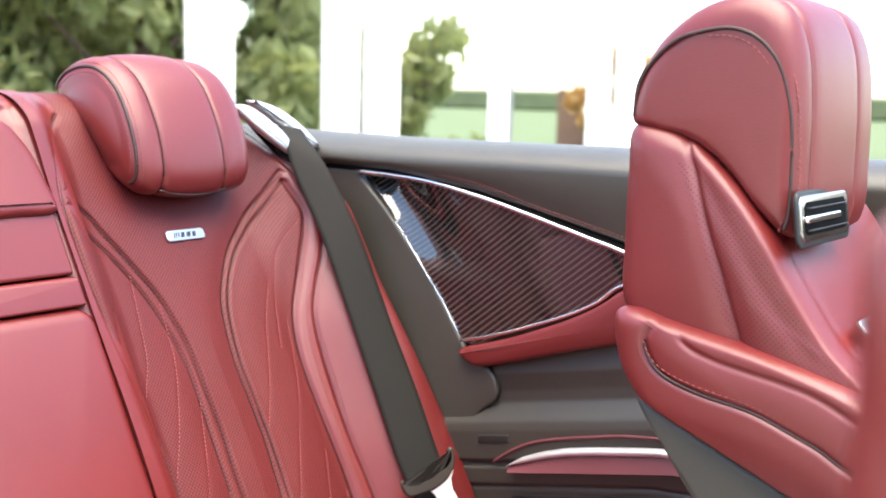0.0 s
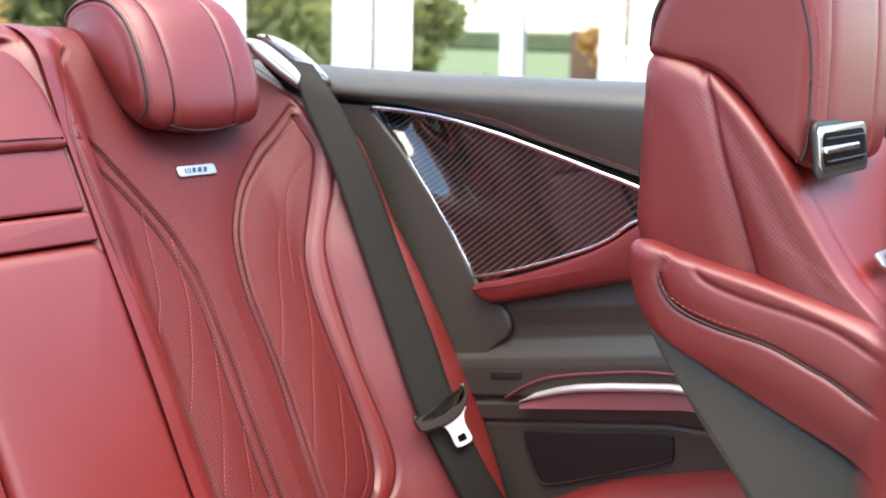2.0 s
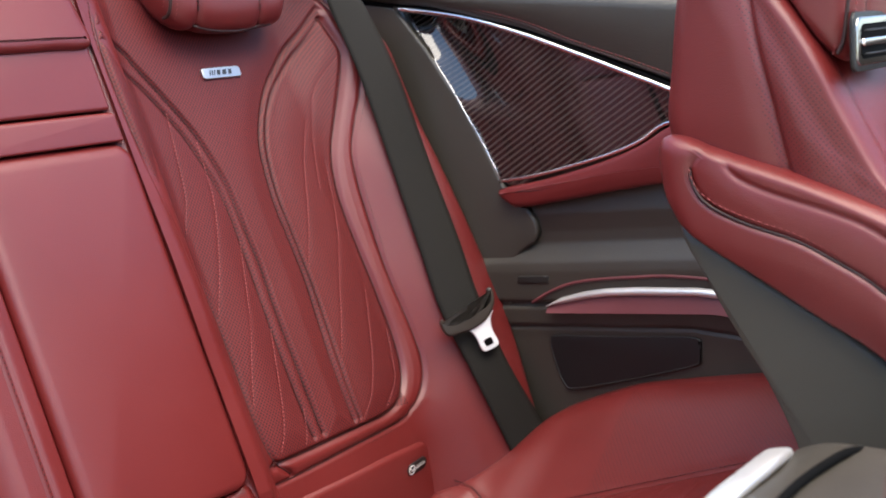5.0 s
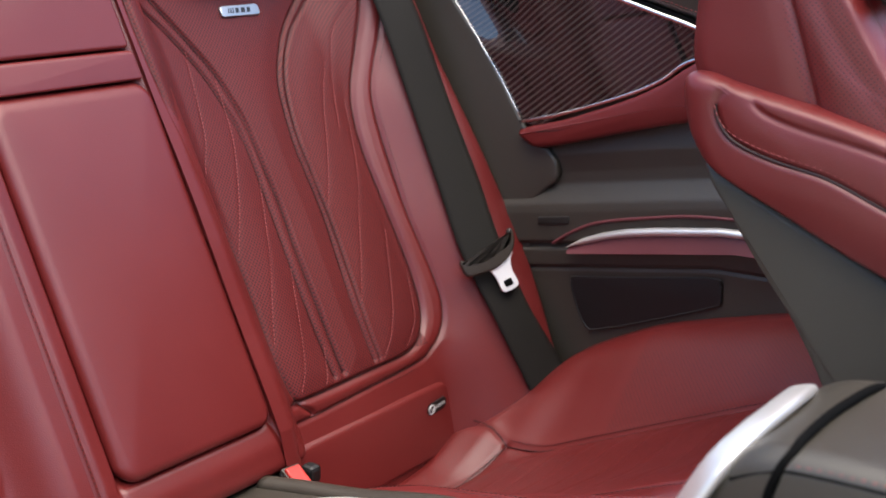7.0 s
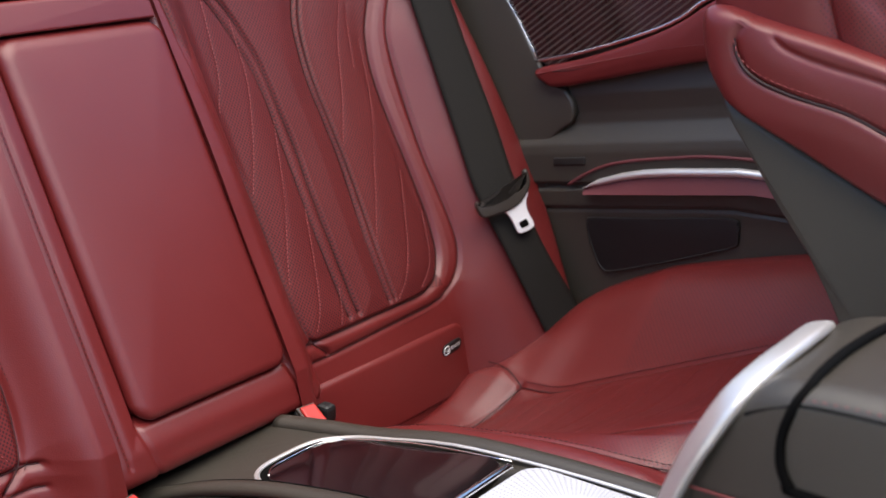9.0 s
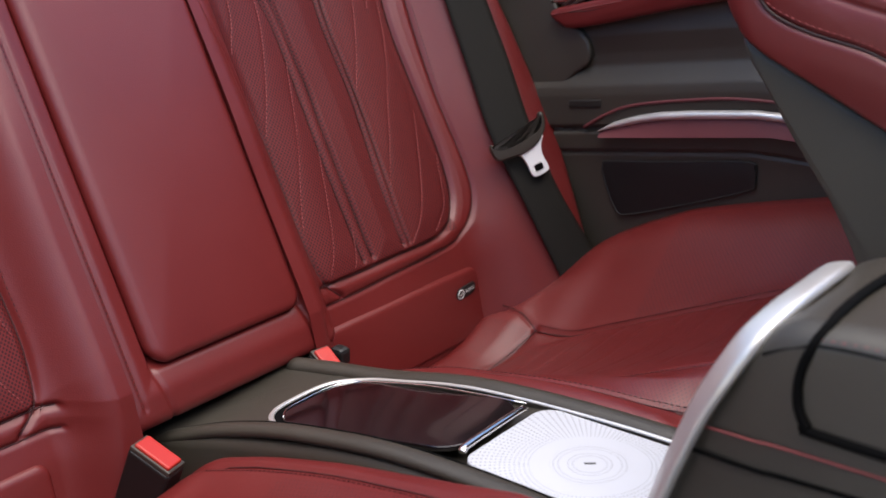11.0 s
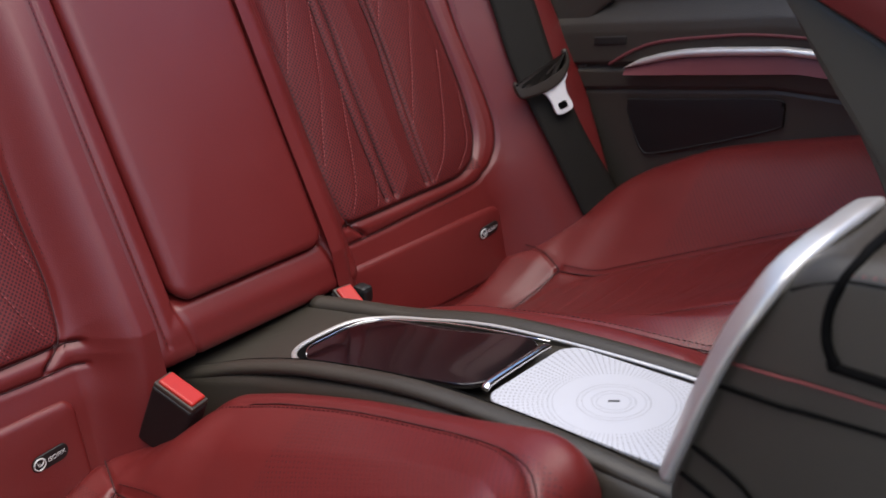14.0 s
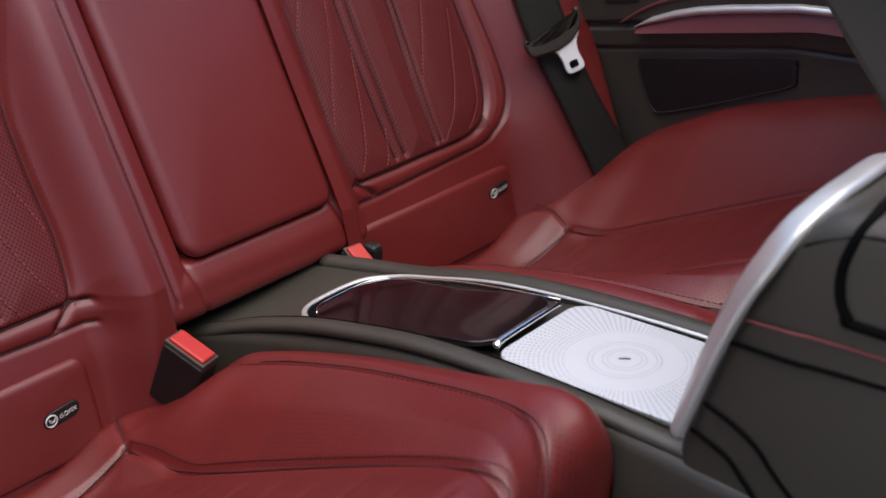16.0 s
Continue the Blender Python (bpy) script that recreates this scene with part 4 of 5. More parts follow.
def buckle(x, y, z, turn, lean, label):
    b = empty("belt_buckle", (x, y, z))
    m = Matrix.Translation((x, y, z)) @ Matrix.Rotation(radians(turn), 4, "Z") @ Matrix.Rotation(radians(lean), 4, "X")
    for name, dims, material, r in (("buckle_body", (0.027, 0.052, 0.075), tag_black, 0.004), ("buckle_frame", (0.0255, 0.050, 0.006), buckle_grey, 0.0015), ("release_button", (0.021, 0.044, 0.007), buckle_red, 0.0022)):
        bm = bmesh.new()
        bmesh.ops.create_cube(bm, size=1)
        for v in bm.verts:
            v.co = Vector((v.co.x * dims[0], v.co.y * dims[1], v.co.z * dims[2]))
        bmesh.ops.bevel(bm, geom=bm.edges[:], offset=r, segments=3, affect="EDGES", profile=0.5)
        off = {"buckle_body": -0.040, "buckle_frame": -0.001, "release_button": 0.002}[name]
        bmesh.ops.translate(bm, verts=bm.verts, vec=(0, 0, off))
        bmesh.ops.transform(bm, verts=bm.verts, matrix=m)
        part(name, bm, material, b)
    tagged(b, label, "buckle", "belt buckles")


buckle(-0.143, 1.028, 0.213, 12, 22, "black belt buckle with red button between cushion and console")
buckle(0.122, 1.050, 0.204, -8, 28, "red-buttoned belt buckle behind the console")
box("buckle_plug", 0.142, 0.160, 1.052, 1.072, 0.190, 0.212, tag_black, None, bevel=0.005)
tagged(bpy.data.objects["buckle_plug"], "small black plastic plug beside the belt buckle", "plug")

# ---- quarter trim and door side ----
WX = 0.640


def side_trim():
    tr = empty("quarter_trim", (WX, 1.0, 0.4))

    def wall(u, v, h):
        return (WX + 0.008 - h, u, v)

    # backing sheet with the moulded shelf, pull recess and lower panel
    y = np.linspace(0.20, 1.16, 150)[:, None] + np.zeros((1, 260))
    z = np.linspace(0.0, 0.64, 260)[None, :] + 0 * y
    zz = z + 0.19 * (y - 1.08)
    zz = np.where(y < 0.80, z + 0.19 * (0.80 - 1.08) + 0.05 * (y - 0.80), zz)
    h = np.interp(zz, [-0.2, 0.32, 0.334, 0.337, 0.341, 0.366, 0.370, 0.3725, 0.377, 0.42, 0.432, 0.445, 0.458, 0.475, 0.50, 0.52, 0.60],
                  [0.012, 0.022, 0.023, 0.019, 0.026, 0.028, 0.020, 0.020, 0.030, 0.031, 0.029, 0.021, 0.013, 0.0125, 0.016, 0.012, 0.004])
    part("lower_panel", grid_mesh("lower_panel", WX + 0.020 - h, y, z, y, z), black, tr, "black moulded side panel")

    # cap along the window line
    y = np.linspace(0.0, 1.62, 160)[:, None] + np.zeros((1, 60))
    s = np.linspace(0, 1, 60)[None, :] + 0 * y
    low = np.interp(y, [0.0, 0.4, 0.70, 0.861, 0.948, 1.087, 1.239, 1.372, 1.62], [0.52, 0.60, 0.663, 0.709, 0.731, 0.764, 0.786, 0.790, 0.792])
    top = np.interp(y, [0.0, 0.9, 1.25, 1.42, 1.62], [0.836, 0.834, 0.834, 0.837, 0.842])
    g = np.clip((s - 0.62) / 0.38, 0, 1) * math.pi * 0.56
    x = np.where(s < 0.62, WX - 0.004 - 0.012 * np.sin(np.pi * s / 1.24), WX - 0.016 + 0.055 * (1 - np.cos(g)) * 1.6)
    z = np.where(s < 0.62, low + (top - 0.035 - low) * s / 0.62, top - 0.035 + 0.035 * np.sin(g))
    e = np.exp(-(s / 0.03) ** 2)
    x = x + 0.010 * e
    cap = part("door_cap", grid_mesh("door_cap", x, y, z, y, z), black, tr, "black leather door cap")
    stl = [(WX - 0.0115, 1.50, 0.806), (WX - 0.0115, 1.384, 0.804), (WX - 0.0115, 1.239, 0.797), (WX - 0.0105, 1.087, 0.777), (WX - 0.010, 0.993, 0.753), (WX - 0.010, 0.862, 0.723), (WX - 0.010, 0.70, 0.68)]
    stitching("cap_stitches", [[(x - 0.0015, y, z) for x, y, z in stl]], thread, cap, 0.004, 0.003, 0.0008)
    tube("cap_seam", [(x + 0.0002, y, z - 0.004) for x, y, z in stl], 0.0010, piping, cap, "dark seam", sides=6)
    # shadow gap under the cap
    tube("cap_gap", [(WX - 0.001, 1.50, 0.788), (WX - 0.001, 1.372, 0.787), (WX - 0.001, 1.239, 0.783), (WX - 0.001, 1.087, 0.762), (WX - 0.001, 0.948, 0.728), (WX - 0.001, 0.861, 0.706), (WX - 0.001, 0.6, 0.64)], 0.0045, dark, tr, "dark shadow gap", sides=8)

    # ribbed panel, turned slightly upwards at its rear end
    ch = [(1.309, 0.781), (1.187, 0.774), (1.087, 0.757), (0.993, 0.735), (0.904, 0.712), (0.857, 0.700), (0.70, 0.655)]
    bt = [(1.109, 0.548), (1.032, 0.570), (0.942, 0.604), (0.891, 0.629), (0.855, 0.656), (0.80, 0.672), (0.70, 0.655)]
    rear = [(1.309, 0.781), (1.194, 0.665), (1.109, 0.548)]
    cc, bb = crom(ch, 8), crom(rear[:-1] + bt, 8)
    yy = np.linspace(1.3085, 0.72, 180)
    zt = np.interp(yy, cc[::-1, 0], cc[::-1, 1])
    zb = np.interp(yy, bb[::-1, 0], bb[::-1, 1])
    v = np.linspace(0, 1, 60)[None, :]
    y = yy[:, None] + 0 * v
    z = zb[:, None] + (zt - zb)[:, None] * v
    rearline = np.interp(z, [0.548, 0.665, 0.781], [1.109, 1.194, 1.309])
    d = rearline - y
    w = sstep(0.15, 0.015, d)
    x = WX + 0.28 * w * np.maximum(0, z - 0.64) - 0.19 * np.maximum(0, 0.09 - d) ** 2 / 0.09 * sstep(0.60, 0.72, z)
    part("ribbed_panel", grid_mesh("ribbed_panel", x, y, z, y, z, flip=True), carbon, tr, "glossy dark panel with slanting ribs")
    tube("chrome_strip", [(WX - 0.005, a, b + 0.001) for a, b in ch], 0.0042, chrome, tr, "bright chrome strip", flat=1.0)
    # polished cord added for the white reflection on the panel's bevelled rear edge
    tube("rear_chrome_edge", [(WX - 0.002 + 0.28 * max(0, b - 0.64) - 0.0171 * float(sstep(0.60, 0.72, np.float64(b))), a + 0.001, b) for a, b in crom(rear, 4)], 0.0009, chrome, tr, "thin bright edge", n=2)
    tube("lower_chrome_strip", [(WX - 0.009, a, b) for a, b in bt[:-1]], 0.0026, chrome, tr, "thin chrome strip")
    # rear pillar cover
    pil = np.array([(1.52, 0.787), (1.372, 0.787), (1.312, 0.783), (1.252, 0.727), (1.194, 0.662), (1.145, 0.600), (1.107, 0.542), (1.086, 0.518), (1.064, 0.514), (1.050, 0.500), (1.045, 0.482), (1.050, 0.468), (1.066, 0.455), (1.085, 0.436), (1.090, 0.410), (1.086, 0.371), (1.083, 0.20), (1.083, 0.02), (1.30, 0.02), (1.52, 0.30)])
    solid("pillar_cover", pil, wall, 0.012, 0.005, black, tr, "black leather pillar cover")
    # red band under the panel
    band = [(1.106, 0.537), (1.089, 0.519), (1.058, 0.519), (0.94, 0.554), (0.851, 0.579), (0.70, 0.615), (0.62, 0.64), (0.70, 0.665), (0.80, 0.676), (0.850, 0.652), (0.888, 0.625), (0.942, 0.597), (1.032, 0.561)]
    bnd = solid("red_band", crom(band, 4, True), wall, 0.026, 0.008, red, tr, "red leather trim band", dome=0.002)
    tube("band_seam", [(WX - 0.0185, a, b - 0.014) for a, b in [(1.075, 0.553), (1.032, 0.562), (0.942, 0.592), (0.888, 0.612), (0.84, 0.632)]], 0.0008, dthread, bnd, "sewn seam", sides=5)
    # pull handle
    y = np.linspace(1.0165, 0.60, 80)[:, None] + np.zeros((1, 12))
    v = np.linspace(-1, 1, 12)[None, :] + 0 * y
    top = np.interp(y, [0.60, 0.789, 0.88, 0.925, 0.960, 0.995, 1.0165], [0.463, 0.451, 0.435, 0.425, 0.414, 0.399, 0.3835])
    low = np.interp(y, [0.60, 0.789, 0.88, 0.925, 0.955, 0.990, 1.0165], [0.451, 0.439, 0.4225, 0.413, 0.404, 0.391, 0.3825])
    part("pull_handle", grid_mesh("pull_handle", WX - 0.014 - 0.008 * np.sqrt(np.maximum(1 - v * v, 0)), y, (top + low) / 2 + (top - low) / 2 * v, y, v), silver, tr, "satin silver pull handle")
    y = np.linspace(1.014, 0.60, 60)[:, None] + np.zeros((1, 8))
    v = np.linspace(0, 1, 8)[None, :] + 0 * y
    top = np.interp(y, [0.60, 0.789, 0.88, 0.955, 1.014], [0.455, 0.443, 0.4265, 0.406, 0.385])
    low = np.interp(y, [0.60, 0.764, 0.88, 1.014], [0.428, 0.422, 0.400, 0.3745])
    part("handle_insert", grid_mesh("handle_insert", WX - 0.024 + 0.008 * v, y, low + (top - low) * v, y, v), gloss_red, tr, "dark red insert")
    tube("red_line", [(WX - 0.0105, 1.045, 0.381), (WX - 0.0115, 1.010, 0.406), (WX - 0.0115, 0.968, 0.426), (WX - 0.0115, 0.89, 0.446), (WX - 0.0115, 0.806, 0.461), (WX - 0.0115, 0.62, 0.474)], 0.0022, gloss_red, tr, "thin dark red line", sides=8)
    solid("small_plate", rrect(-0.026, 0.026, -0.0055, 0.0055, 0.002, 3), lambda u, v, h: (WX - 0.009 - h, 1.045 + u, 0.415 + v - 0.19 * u), 0.004, 0.0015, plastic, tr, "small dark plate")
    pk = crom([(1.015, 0.332), (1.010, 0.310), (0.990, 0.272), (0.968, 0.268), (0.880, 0.303), (0.800, 0.338), (0.786, 0.350), (0.788, 0.372), (0.800, 0.378), (0.880, 0.362), (0.96, 0.346), (1.005, 0.338)], 4, True)
    solid("door_pocket_cover", pk, lambda u, v, h: (WX + 0.0005 - h, u, v), 0.006, 0.002, tag_black, tr, "matt black pocket cover")
    tube("pocket_rim", [(WX - 0.0045, a, b) for a, b in pk[::3]], 0.0016, plastic, tr, "dark rim", closed=True, n=3)
    tagged(tr, "black leather quarter trim with ribbed panel and red band", "side trim")


side_trim()

# ---- front seats ----


def front_seat(side, dx=0.0, dy=0.0):
    st = empty("front_seat", (side * 0.38 + dx, 0.3 + dy, -0.1))

    def q(pts):
        return [(a + dy, b) for a, b in pts]

    def rng(a, b):
        return (a + dx, b + dx) if side > 0 else (-b + dx, -a + dx)

    def X(v):
        return side * v + dx

    hp = crom(q([(0.664, 0.884), (0.655, 0.925), (0.632, 0.960), (0.595, 0.986), (0.550, 0.996), (0.518, 0.984), (0.501, 0.950), (0.495, 0.900), (0.494, 0.840), (0.495, 0.800), (0.504, 0.781), (0.526, 0.796), (0.554, 0.828), (0.582, 0.852), (0.612, 0.866), (0.650, 0.873)]), 8, True)
    hr, at = loft("headrest", hp, *rng(0.243, 0.470), 0.026, red, st, "red leather integral headrest", dome=0.001, bow=0.003, seams=(X(0.279), X(0.405)))
    end = 0 if side > 0 else 1
    run = list(range(2, 78, 3))
    pipe = q([(0.657, 0.884), (0.653, 0.913), (0.639, 0.934), (0.612, 0.955), (0.576, 0.964), (0.553, 0.963), (0.534, 0.954), (0.518, 0.936), (0.509, 0.911), (0.504, 0.882), (0.502, 0.843), (0.502, 0.803), (0.506, 0.788)])
    out = [0.2525, 0.2503, 0.2475, 0.2430, 0.2423, 0.2423, 0.2428, 0.2440, 0.2460, 0.2480, 0.2490, 0.2486, 0.2476]
    tube("headrest_piping", [(X(k), a, b) for k, (a, b) in zip(out, pipe)], 0.0019, piping, hr, "dark piping cord", n=6)
    for d, e in ((0.006, -0.0005), (-0.006, 0.0035)):
        row = [(X(k + e), a + d, b - d) for k, (a, b) in list(zip(out, pipe))[4:]]
        stitching("headrest_stitches", [row], thread, hr, 0.0036, 0.0026, 0.0008, n=6)
    for xx in (0.279, 0.405):
        tube("headrest_seam", [at(i, x=X(xx), lift=0.0012) for i in range(22, 76, 3)], 0.0014, dthread, hr, "dark sewn seam", sides=6, n=2)
    # air vent under the headrest
    def vent(u, v, h):
        return (X(u + 0.010), 0.4930 + dy - h + 0.12 * (v - 0.80), v)

    vn = solid("air_vent", rrect(0.227, 0.368, 0.774, 0.824, 0.010, 5), vent, 0.0035, 0.0015, plastic, st, "dark housing of the neck vent")
    solid("vent_frame", rrect(0.232, 0.363, 0.779, 0.820, 0.011, 6), vent, 0.0050, 0.0020, dark_chrome, vn, "thick chrome frame")
    solid("vent_opening", rrect(0.2405, 0.3545, 0.7850, 0.8140, 0.008, 6), vent, 0.0054, 0.0003, dark, vn, "dark vent opening")
    solid("vent_blade", rrect(0.2410, 0.334, 0.7955, 0.8025, 0.0033, 5), vent, 0.0080, 0.0020, chrome, vn, "chrome blade")
    for zz in (0.7895, 0.8090):
        tube("vent_slat", [vent(0.244, zz, 0.0075), vent(0.30, zz, 0.0082), vent(0.351, zz, 0.0075)], 0.0008, plastic, vn, "dark slat", sides=6)
    # upper backrest with shoulder wings
    up = crom(q([(0.655, 0.877), (0.661, 0.835), (0.662, 0.770), (0.658, 0.705), (0.610, 0.660), (0.500, 0.600), (0.400, 0.56), (0.36, 0.58), (0.405, 0.645), (0.450, 0.690), (0.490, 0.745), (0.512, 0.780), (0.545, 0.822), (0.575, 0.851), (0.605, 0.872)]), 18, True)
    wing = crom(q([(0.604, 0.870), (0.580, 0.795), (0.556, 0.725), (0.530, 0.670), (0.480, 0.64), (0.30, 0.58), (0.30, 0.80), (0.50, 0.88)]), 4, True)
    ws = crom(q([(0.600, 0.866), (0.588, 0.838), (0.571, 0.788), (0.552, 0.739), (0.530, 0.676)]), 5)
    ridge = crom(q([(0.585, 0.840), (0.550, 0.790), (0.515, 0.735), (0.470, 0.680)]), 5)
    hem = crom(q([(0.645, 0.862), (0.650, 0.82), (0.651, 0.76), (0.648, 0.71)]), 5)

    def cap(a, b):
        return groove(a, b, ws, 0.0035, 0.0035, 0.003, 0.014) + groove(a, b, ridge, 0.0015, 0.008) + groove(a, b, hem, 0.0015, 0.002) - 0.003 * np.exp(-(line_dist(a, b, ridge - np.array([0.022, -0.014])) / 0.012) ** 2)

    bk, at = loft("backrest", up, *rng(0.233, 0.560), 0.028, [red, fine_perf], st, "red leather backrest", dome=0.006, seams=(X(0.258), X(0.270)), cap=cap, mask=lambda a, b: inside(a, b, wing), ncap=60)
    end = 0 if side > 0 else 1
    mb = Matrix.Translation((X(0.318), 0.4440 + dy, 0.702)) @ Euler((radians(90 - 40), 0, 0)).to_matrix().to_4x4()
    seat_badge(st, mb)
    # lower bolster and dark shell
    lo = crom(q([(0.656, 0.700), (0.652, 0.665), (0.640, 0.640), (0.618, 0.619), (0.550, 0.590), (0.488, 0.563), (0.430, 0.538), (0.30, 0.46), (0.18, 0.42), (0.15, 0.47), (0.20, 0.53), (0.32, 0.606), (0.405, 0.646), (0.432, 0.660), (0.480, 0.675), (0.530, 0.687), (0.600, 0.700), (0.635, 0.707)]), 16, True)
    sm = crom(q([(0.604, 0.704), (0.616, 0.682), (0.609, 0.662), (0.592, 0.649), (0.558, 0.639), (0.511, 0.631), (0.474, 0.618), (0.449, 0.608), (0.42, 0.592), (0.30, 0.53)]), 6)
    fold = crom(q([(0.581, 0.700), (0.583, 0.689), (0.574, 0.680), (0.555, 0.673), (0.528, 0.667), (0.487, 0.660), (0.452, 0.651), (0.409, 0.630)]), 6)

    def cap2(a, b):
        return groove(a, b, sm, 0.003, 0.003, 0.001, 0.014) + groove(a, b, fold, 0.0018, 0.003, 0.0008, 0.010)

    bo, at = loft("side_bolster", lo, *rng(0.210, 0.600), 0.024, red, st, "red leather side bolster", dome=0.004, cap=cap2, ncap=60)
    tube("bolster_piping", [(X(0.2105), a, b) for a, b in sm[6::2]], 0.0016, piping, bo, "dark piping cord", n=2)
    stitching("bolster_stitches", [[(X(0.2078), a + 0.001, b + 0.0065) for a, b in sm[8::2]]], thread, bo, 0.0038, 0.0026, 0.0007, n=2)
    sh = crom(q([(0.630, 0.628), (0.612, 0.598), (0.575, 0.548), (0.536, 0.500), (0.495, 0.430), (0.460, 0.330), (0.440, 0.200), (0.425, 0.05), (0.30, 0.02), (0.20, 0.10), (0.18, 0.30), (0.25, 0.44), (0.36, 0.50), (0.45, 0.552), (0.55, 0.595)]), 4, True)
    loft("seat_shell", sh, *rng(0.222, 0.585), 0.018, shell, st, "dark grey plastic seat shell", dome=0.002)
    cu = crom(q([(0.40, 0.20), (0.40, 0.32), (0.25, 0.36), (0.0, 0.37), (-0.10, 0.33), (-0.12, 0.22), (0.0, 0.16), (0.3, 0.14)]), 4, True)
    loft("seat_cushion", cu, *rng(0.215, 0.595), 0.03, red, st, "red leather seat cushion")
    bs = crom(q([(0.36, 0.18), (0.0, 0.18), (-0.05, 0.08), (0.0, -0.10), (0.36, -0.10), (0.42, 0.05)]), 3, True)
    loft("seat_base", bs, *rng(0.25, 0.56), 0.01, plastic, st, "black plastic seat base")
    return st


tagged(front_seat(1), "red leather front seat with dark grey shell and chrome vent", "car seat", "front seats")
tagged(front_seat(-1, 0.02, -0.4470), "red leather front seat slid forward to clear the doorway", "car seat", "front seats")

# ---- car shell ----
fl = box("floor", -0.70, 0.70, -0.90, 1.60, -0.14, -0.10, carpet, None, bevel=0.01)
tagged(fl, "dark carpeted car floor", "floor", kind="structure")
body = empty("car_body", (0, 0, -0.4))
box("body_side", 0.715, 0.82, -1.0, 2.4, -0.35, 0.815, paint, body, "silver grey painted side", bevel=0.03, seg=4)
box("rear_quarter", -0.82, -0.70, 0.95, 2.4, -0.35, 0.800, paint, body, "silver grey painted quarter", bevel=0.03, seg=4)
box("near_door", -1.90, -0.83, -1.06, -0.95, -0.25, 0.66, paint, body, "silver grey painted door standing wide open", bevel=0.03, seg=4)
box("door_lining", -1.86, -0.86, -0.948, -0.925, -0.20, 0.64, black, body, "black leather door lining", bevel=0.012, seg=3)
box("quarter_lining", -0.698, -0.66, 0.93, 1.50, -0.10, 0.78, black, body, "black leather quarter lining", bevel=0.012, seg=3)
box("sill", -0.82, -0.68, -1.0, 0.95, -0.35, -0.08, paint, body, "silver grey painted sill", bevel=0.02, seg=3)
box("deck", -0.82, 0.82, 1.75, 2.45, 0.30, 0.865, paint, body, "silver grey painted rear deck", bevel=0.05, seg=5)
box("bulkhead", -0.68, 0.70, 1.55, 1.62, -0.1, 0.80, carpet, body, "dark carpeted bulkhead", bevel=0.01)
box("underbody", -0.78, 0.78, -1.2, 2.4, -0.36, -0.15, plastic, body, "dark underbody", bevel=0.02)
tagged(body, "silver grey open car body round the cabin", "car body")
ton = box("roof_cover", -0.68, 0.50, 1.50, 1.80, 0.83, 0.872, black, None, bevel=0.015, seg=4)
tagged(ton, "black padded cover of the stowed roof", "roof cover")
for s, n in ((-0.42, "seat_riser"), (0.42, "seat_riser")):
    rs = box("seat_riser", s - 0.26, s + 0.26, 0.56, 1.20, -0.11, 0.06, carpet, None, bevel=0.01)
    tagged(rs, "dark carpeted riser under the rear seat", "riser", "risers", "structure")

# ---- outside ----
GZ = -0.55
grass = mat("grass", (0.075, 0.105, 0.035), 0.9, vary=0.35, vscale=0.7, grain=0.8, gscale=30)
paving = mat("pale_paving", (0.56, 0.53, 0.48), 0.8, vary=0.12, vscale=1.5, grain=0.5, gscale=60)
white = mat("white_paint", (0.82, 0.82, 0.80), 0.5, vary=0.04, vscale=2)
greyframe = mat("grey_metal_frame", (0.12, 0.125, 0.13), 0.4, vary=0.1, vscale=4)
hedge = mat("far_hedge", (0.10, 0.12, 0.06), 0.9, vary=0.5, vscale=0.4)
bark = mat("bark", (0.09, 0.065, 0.045), 0.9, vary=0.3, vscale=8, grain=1.0, gscale=40)
leaf = mat("leaves", (0.13, 0.145, 0.055), 0.6, vary=0.45, vscale=0.8)
leaf2 = mat("autumn_leaves", (0.22, 0.13, 0.040), 0.6, vary=0.4, vscale=0.9)
for lm in (leaf, leaf2):
    n, l = lm.node_tree.nodes, lm.node_tree.links
    b = n["Principled BSDF"]
    tr_ = n.new("ShaderNodeBsdfTranslucent")
    l.new(b.inputs["Base Color"].links[0].from_socket, tr_.inputs[0])
    mx = n.new("ShaderNodeAddShader")
    l.new(b.outputs[0], mx.inputs[0])
    l.new(tr_.outputs[0], mx.inputs[1])
    l.new(mx.outputs[0], n["Material Output"].inputs[0])
brick = mat("brown_wall", (0.16, 0.09, 0.06), 0.85, vary=0.25, vscale=3)
cream = mat("cream_stone", (0.72, 0.67, 0.55), 0.7, vary=0.08, vscale=4)

bm = bmesh.new()
bmesh.ops.create_grid(bm, x_segments=40, y_segments=40, size=600)
bmesh.ops.translate(bm, verts=bm.verts, vec=(0, 0, GZ - 0.02))
tagged(part("ground", bm, grass), "green lawn reaching to the far hedges", "ground", kind="structure")
pv = box("pavement", -9, 14, -9, 7.6, GZ - 0.3, GZ, paving, None, bevel=0.02)
tagged(pv, "pale paved terrace under the car", "pavement", kind="structure")


def column(x, w, y=7.0, material=white, top=5.2, label="white square column at the edge of the terrace"):
    c = empty("column", (x, y, GZ))
    box("shaft", x - w / 2, x + w / 2, y - 0.07, y + 0.07, GZ + 0.25, top, material, c, bevel=0.02)
    box("base", x - w / 2 - 0.04, x + w / 2 + 0.04, y - 0.11, y + 0.11, GZ, GZ + 0.27, material, c, bevel=0.02)
    tagged(c, label, "column", "columns")


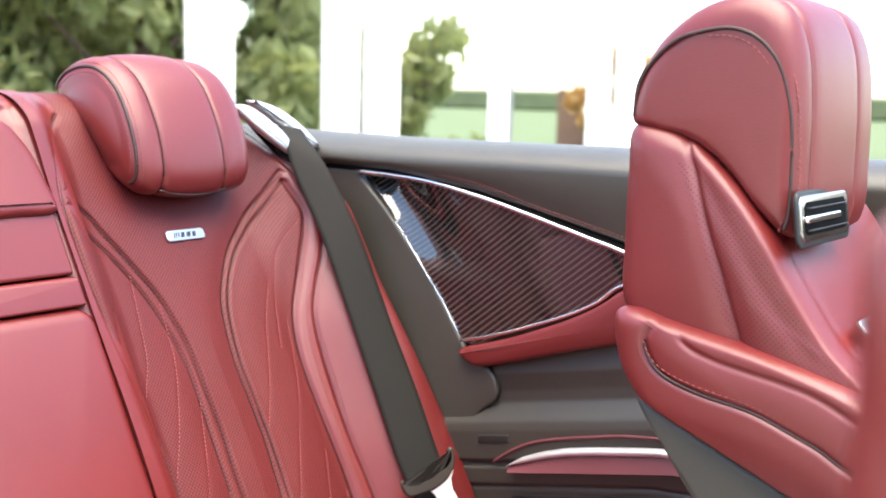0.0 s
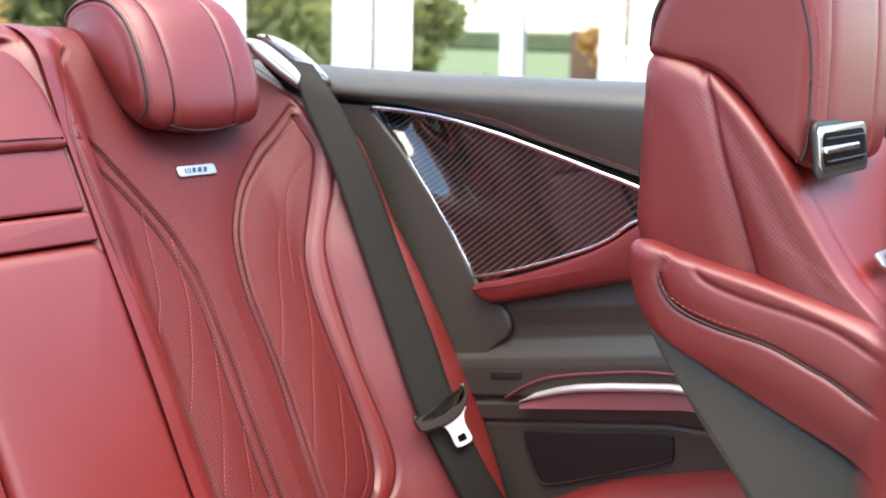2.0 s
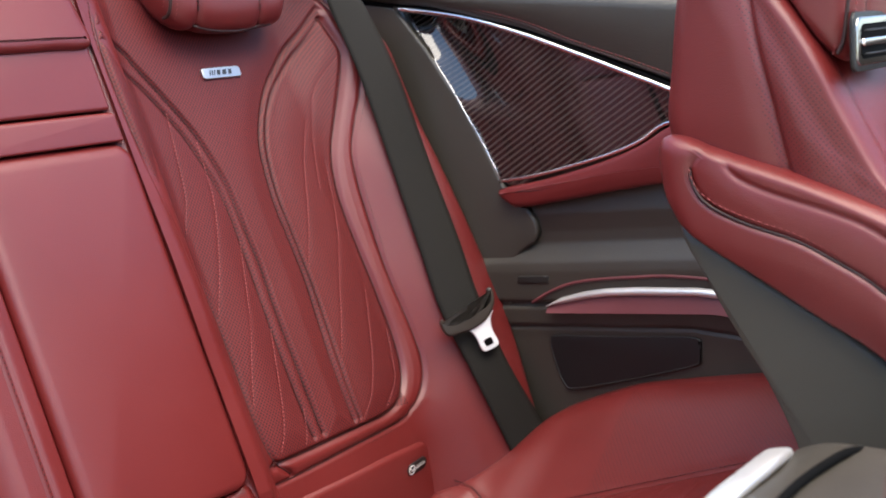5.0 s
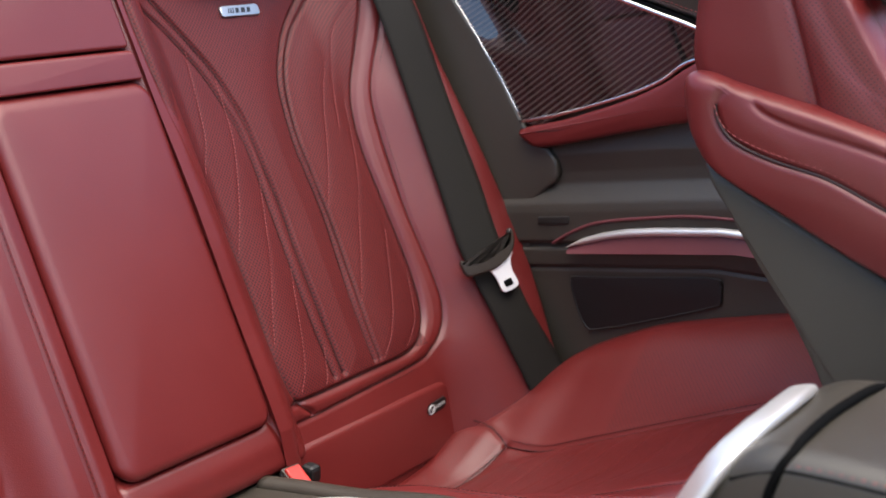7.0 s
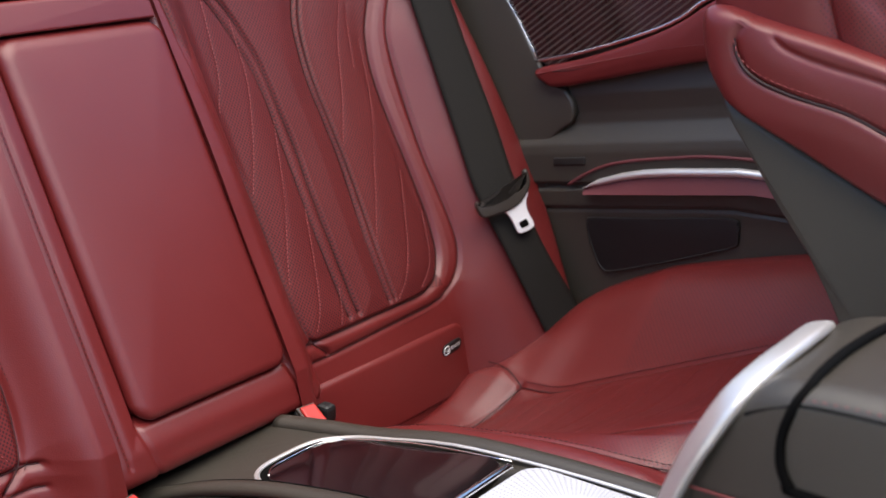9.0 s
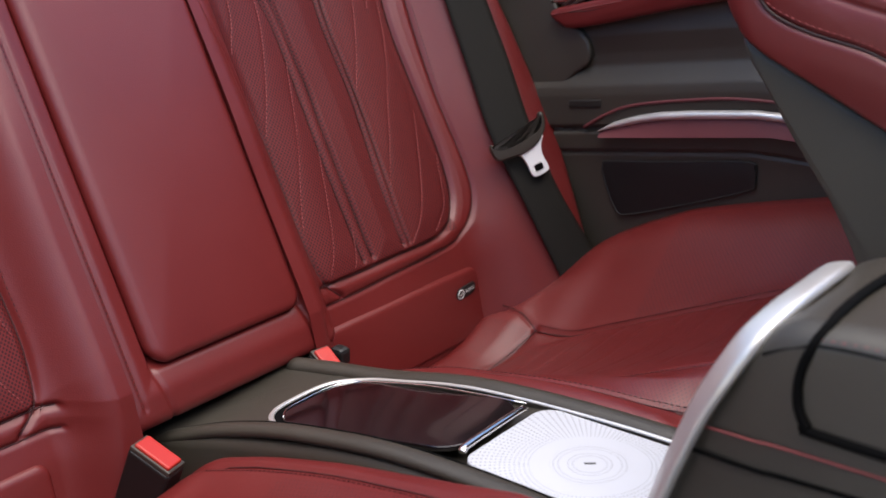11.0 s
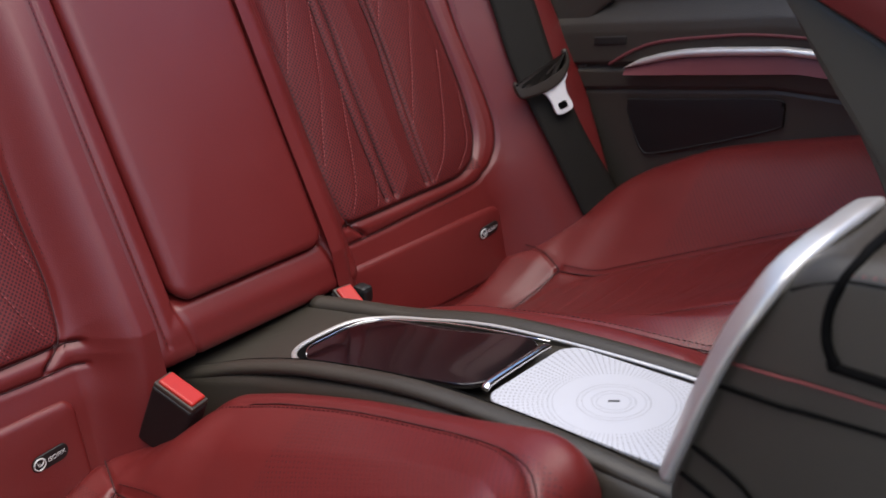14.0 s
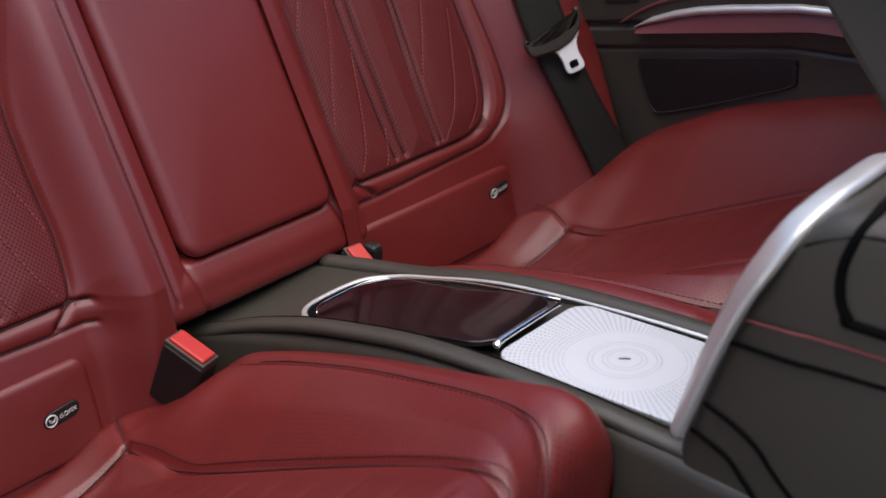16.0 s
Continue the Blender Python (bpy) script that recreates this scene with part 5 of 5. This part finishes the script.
for x, w in ((5.78, 0.40), (7.31, 0.36), (7.88, 0.38), (9.82, 0.20), (11.97, 0.36), (12.75, 0.5), (14.9, 0.6), (3.2, 0.36)):
    column(x, w)
ms = box("mullion", 9.96, 10.05, 6.96, 7.04, GZ, 5.2, greyframe, None, bevel=0.01)
tagged(ms, "slim dark grey frame post between the columns", "post")
ms = box("lintel", 2.5, 16.0, 6.75, 7.25, 5.2, 5.8, white, None, bevel=0.03)
tagged(ms, "white beam over the columns", "beam", kind="structure")


def tree(x, y, h, spread, n, material, label, seed, low=0.25):
    rng = random.Random(seed)
    t = empty("tree", (x, y, GZ))
    bm = bmesh.new()
    limbs = [((0, 0, 0), (0.1, 0.05, h * 0.75), 0.16)]
    for k in range(9):
        a = rng.uniform(0, 6.28)
        zz = h * rng.uniform(low, 0.7)
        limbs.append(((0.05, 0.02, zz), (math.cos(a) * spread * 0.7, math.sin(a) * spread * 0.7, zz + h * 0.22), 0.06))
    for a, b, r in limbs:
        a, b = Vector(a), Vector(b)
        d = (b - a)
        m = Matrix.Translation(Vector((x, y, GZ)) + (a + b) / 2) @ d.to_track_quat("Z", "Y").to_matrix().to_4x4()
        bmesh.ops.create_cone(bm, cap_ends=True, segments=8, radius1=r, radius2=r * 0.35, depth=d.length, matrix=m)
    part("trunk", bm, bark, t)
    verts, faces = [], []
    clumps = [(rng.uniform(-1, 1) * spread * 0.75, rng.uniform(-1, 1) * spread * 0.75, h * rng.uniform(low, 0.95), rng.uniform(0.35, 0.75) * spread * 0.6) for _ in range(26)]
    for _ in range(n):
        cx, cy, cz, cr = rng.choice(clumps)
        v = Vector((rng.gauss(0, 1), rng.gauss(0, 1), rng.gauss(0, 0.8)))
        v = v.normalized() * cr * rng.uniform(0.3, 1.0) ** 0.5
        c = Vector((x + cx, y + cy, GZ + cz)) + v
        e = Euler((rng.uniform(0, 6.28), rng.uniform(0, 6.28), rng.uniform(0, 6.28))).to_matrix()
        s = rng.uniform(0.06, 0.13)
        o = len(verts)
        for p in ((-s * 1.5, 0, 0), (0, -s * 0.7, 0.2 * s), (s * 1.5, 0, 0), (0, s * 0.7, 0.2 * s)):
            verts.append(c + e @ Vector(p))
        faces.append((o, o + 1, o + 2, o + 3))
    part("crown", mesh_from("crown", verts, faces, smooth=False), material, t)
    tagged(t, label, "tree", "trees")


tree(4.6, 12.5, 5.0, 2.4, 6500, leaf, "broad green leafy tree behind the columns", 3, 0.08)
tree(8.0, 12.8, 5.0, 2.2, 6500, leaf, "broad green leafy tree behind the columns", 5, 0.08)
tree(10.2, 14.0, 4.6, 2.0, 5000, leaf, "broad green leafy tree behind the columns", 8, 0.08)
tree(8.7, 11.2, 5.0, 1.9, 7000, leaf, "broad green leafy tree behind the columns", 21, 0.08)
tree(10.9, 11.4, 5.2, 1.7, 7000, leaf, "dense green leafy tree behind the columns", 22, 0.06)
tree(-5.8, 6.8, 3.6, 0.9, 4500, leaf, "green leafy tree beside the terrace", 23, 0.2)
tree(3.6, 9.4, 2.2, 1.2, 2500, leaf2, "low shrub with yellow and orange autumn leaves", 9, 0.1)
tree(13.6, 11.2, 2.3, 1.1, 3000, leaf, "small light green tree beyond the terrace", 12, 0.15)
tree(26.0, 14.0, 2.6, 1.3, 2500, leaf2, "small reddish tree on the lawn", 14, 0.3)

hd = box("far_hedge", 30, 140, 95, 98, GZ, 1.6, hedge, None, bevel=0.3)
tagged(hd, "dark green hedge on the horizon", "hedge", kind="structure")
hd = box("far_hedge", 110, 114, -40, 95, GZ, 1.5, hedge, None, bevel=0.3)
tagged(hd, "dark green hedge on the horizon", "hedge", kind="structure")
for x, y in ((17.3, 9.6), (18.5, 9.7)):
    p = empty("gate_pillar", (x, y, GZ))
    box("pillar_shaft", x - 0.28, x + 0.28, y - 0.28, y + 0.28, GZ, 0.62, cream, p, bevel=0.03)
    box("pillar_cap", x - 0.36, x + 0.36, y - 0.36, y + 0.36, 0.62, 0.76, cream, p, bevel=0.04)
    tagged(p, "cream stone pillar on the lawn", "pillar", "stone pillars")
wl_ = box("garden_shed", 26.5, 28.6, 14.5, 16.0, GZ, 1.1, brick, None, bevel=0.03)
tagged(wl_, "small brown garden shed far off", "shed")

# unseen house wall, added to cut low light and reflections from the near side
added_wall = mat("brown_render", (0.45, 0.38, 0.30), 0.85, vary=0.15, vscale=3, grain=0.5, gscale=80)
hs = empty("house", (-9.2, -8, GZ))
box("house_wall", -9.3, -9.0, -14, -2.0, GZ, 3.0, added_wall, hs, "added pale brown rendered wall, out of view", bevel=0.02)
box("house_eaves", -9.4, -8.7, -14, -1.8, 3.0, 3.2, white, hs, "added white eaves, out of view", bevel=0.03)
tagged(hs, "low pale brown wall, unseen, added to shape light from the near side", "house", kind="structure")
gw = box("garden_wall", -11.3, -11.0, -2.0, 22.0, GZ, 1.9, cream, None, bevel=0.03)
tagged(gw, "long cream garden wall beyond the terrace", "garden wall", kind="structure")
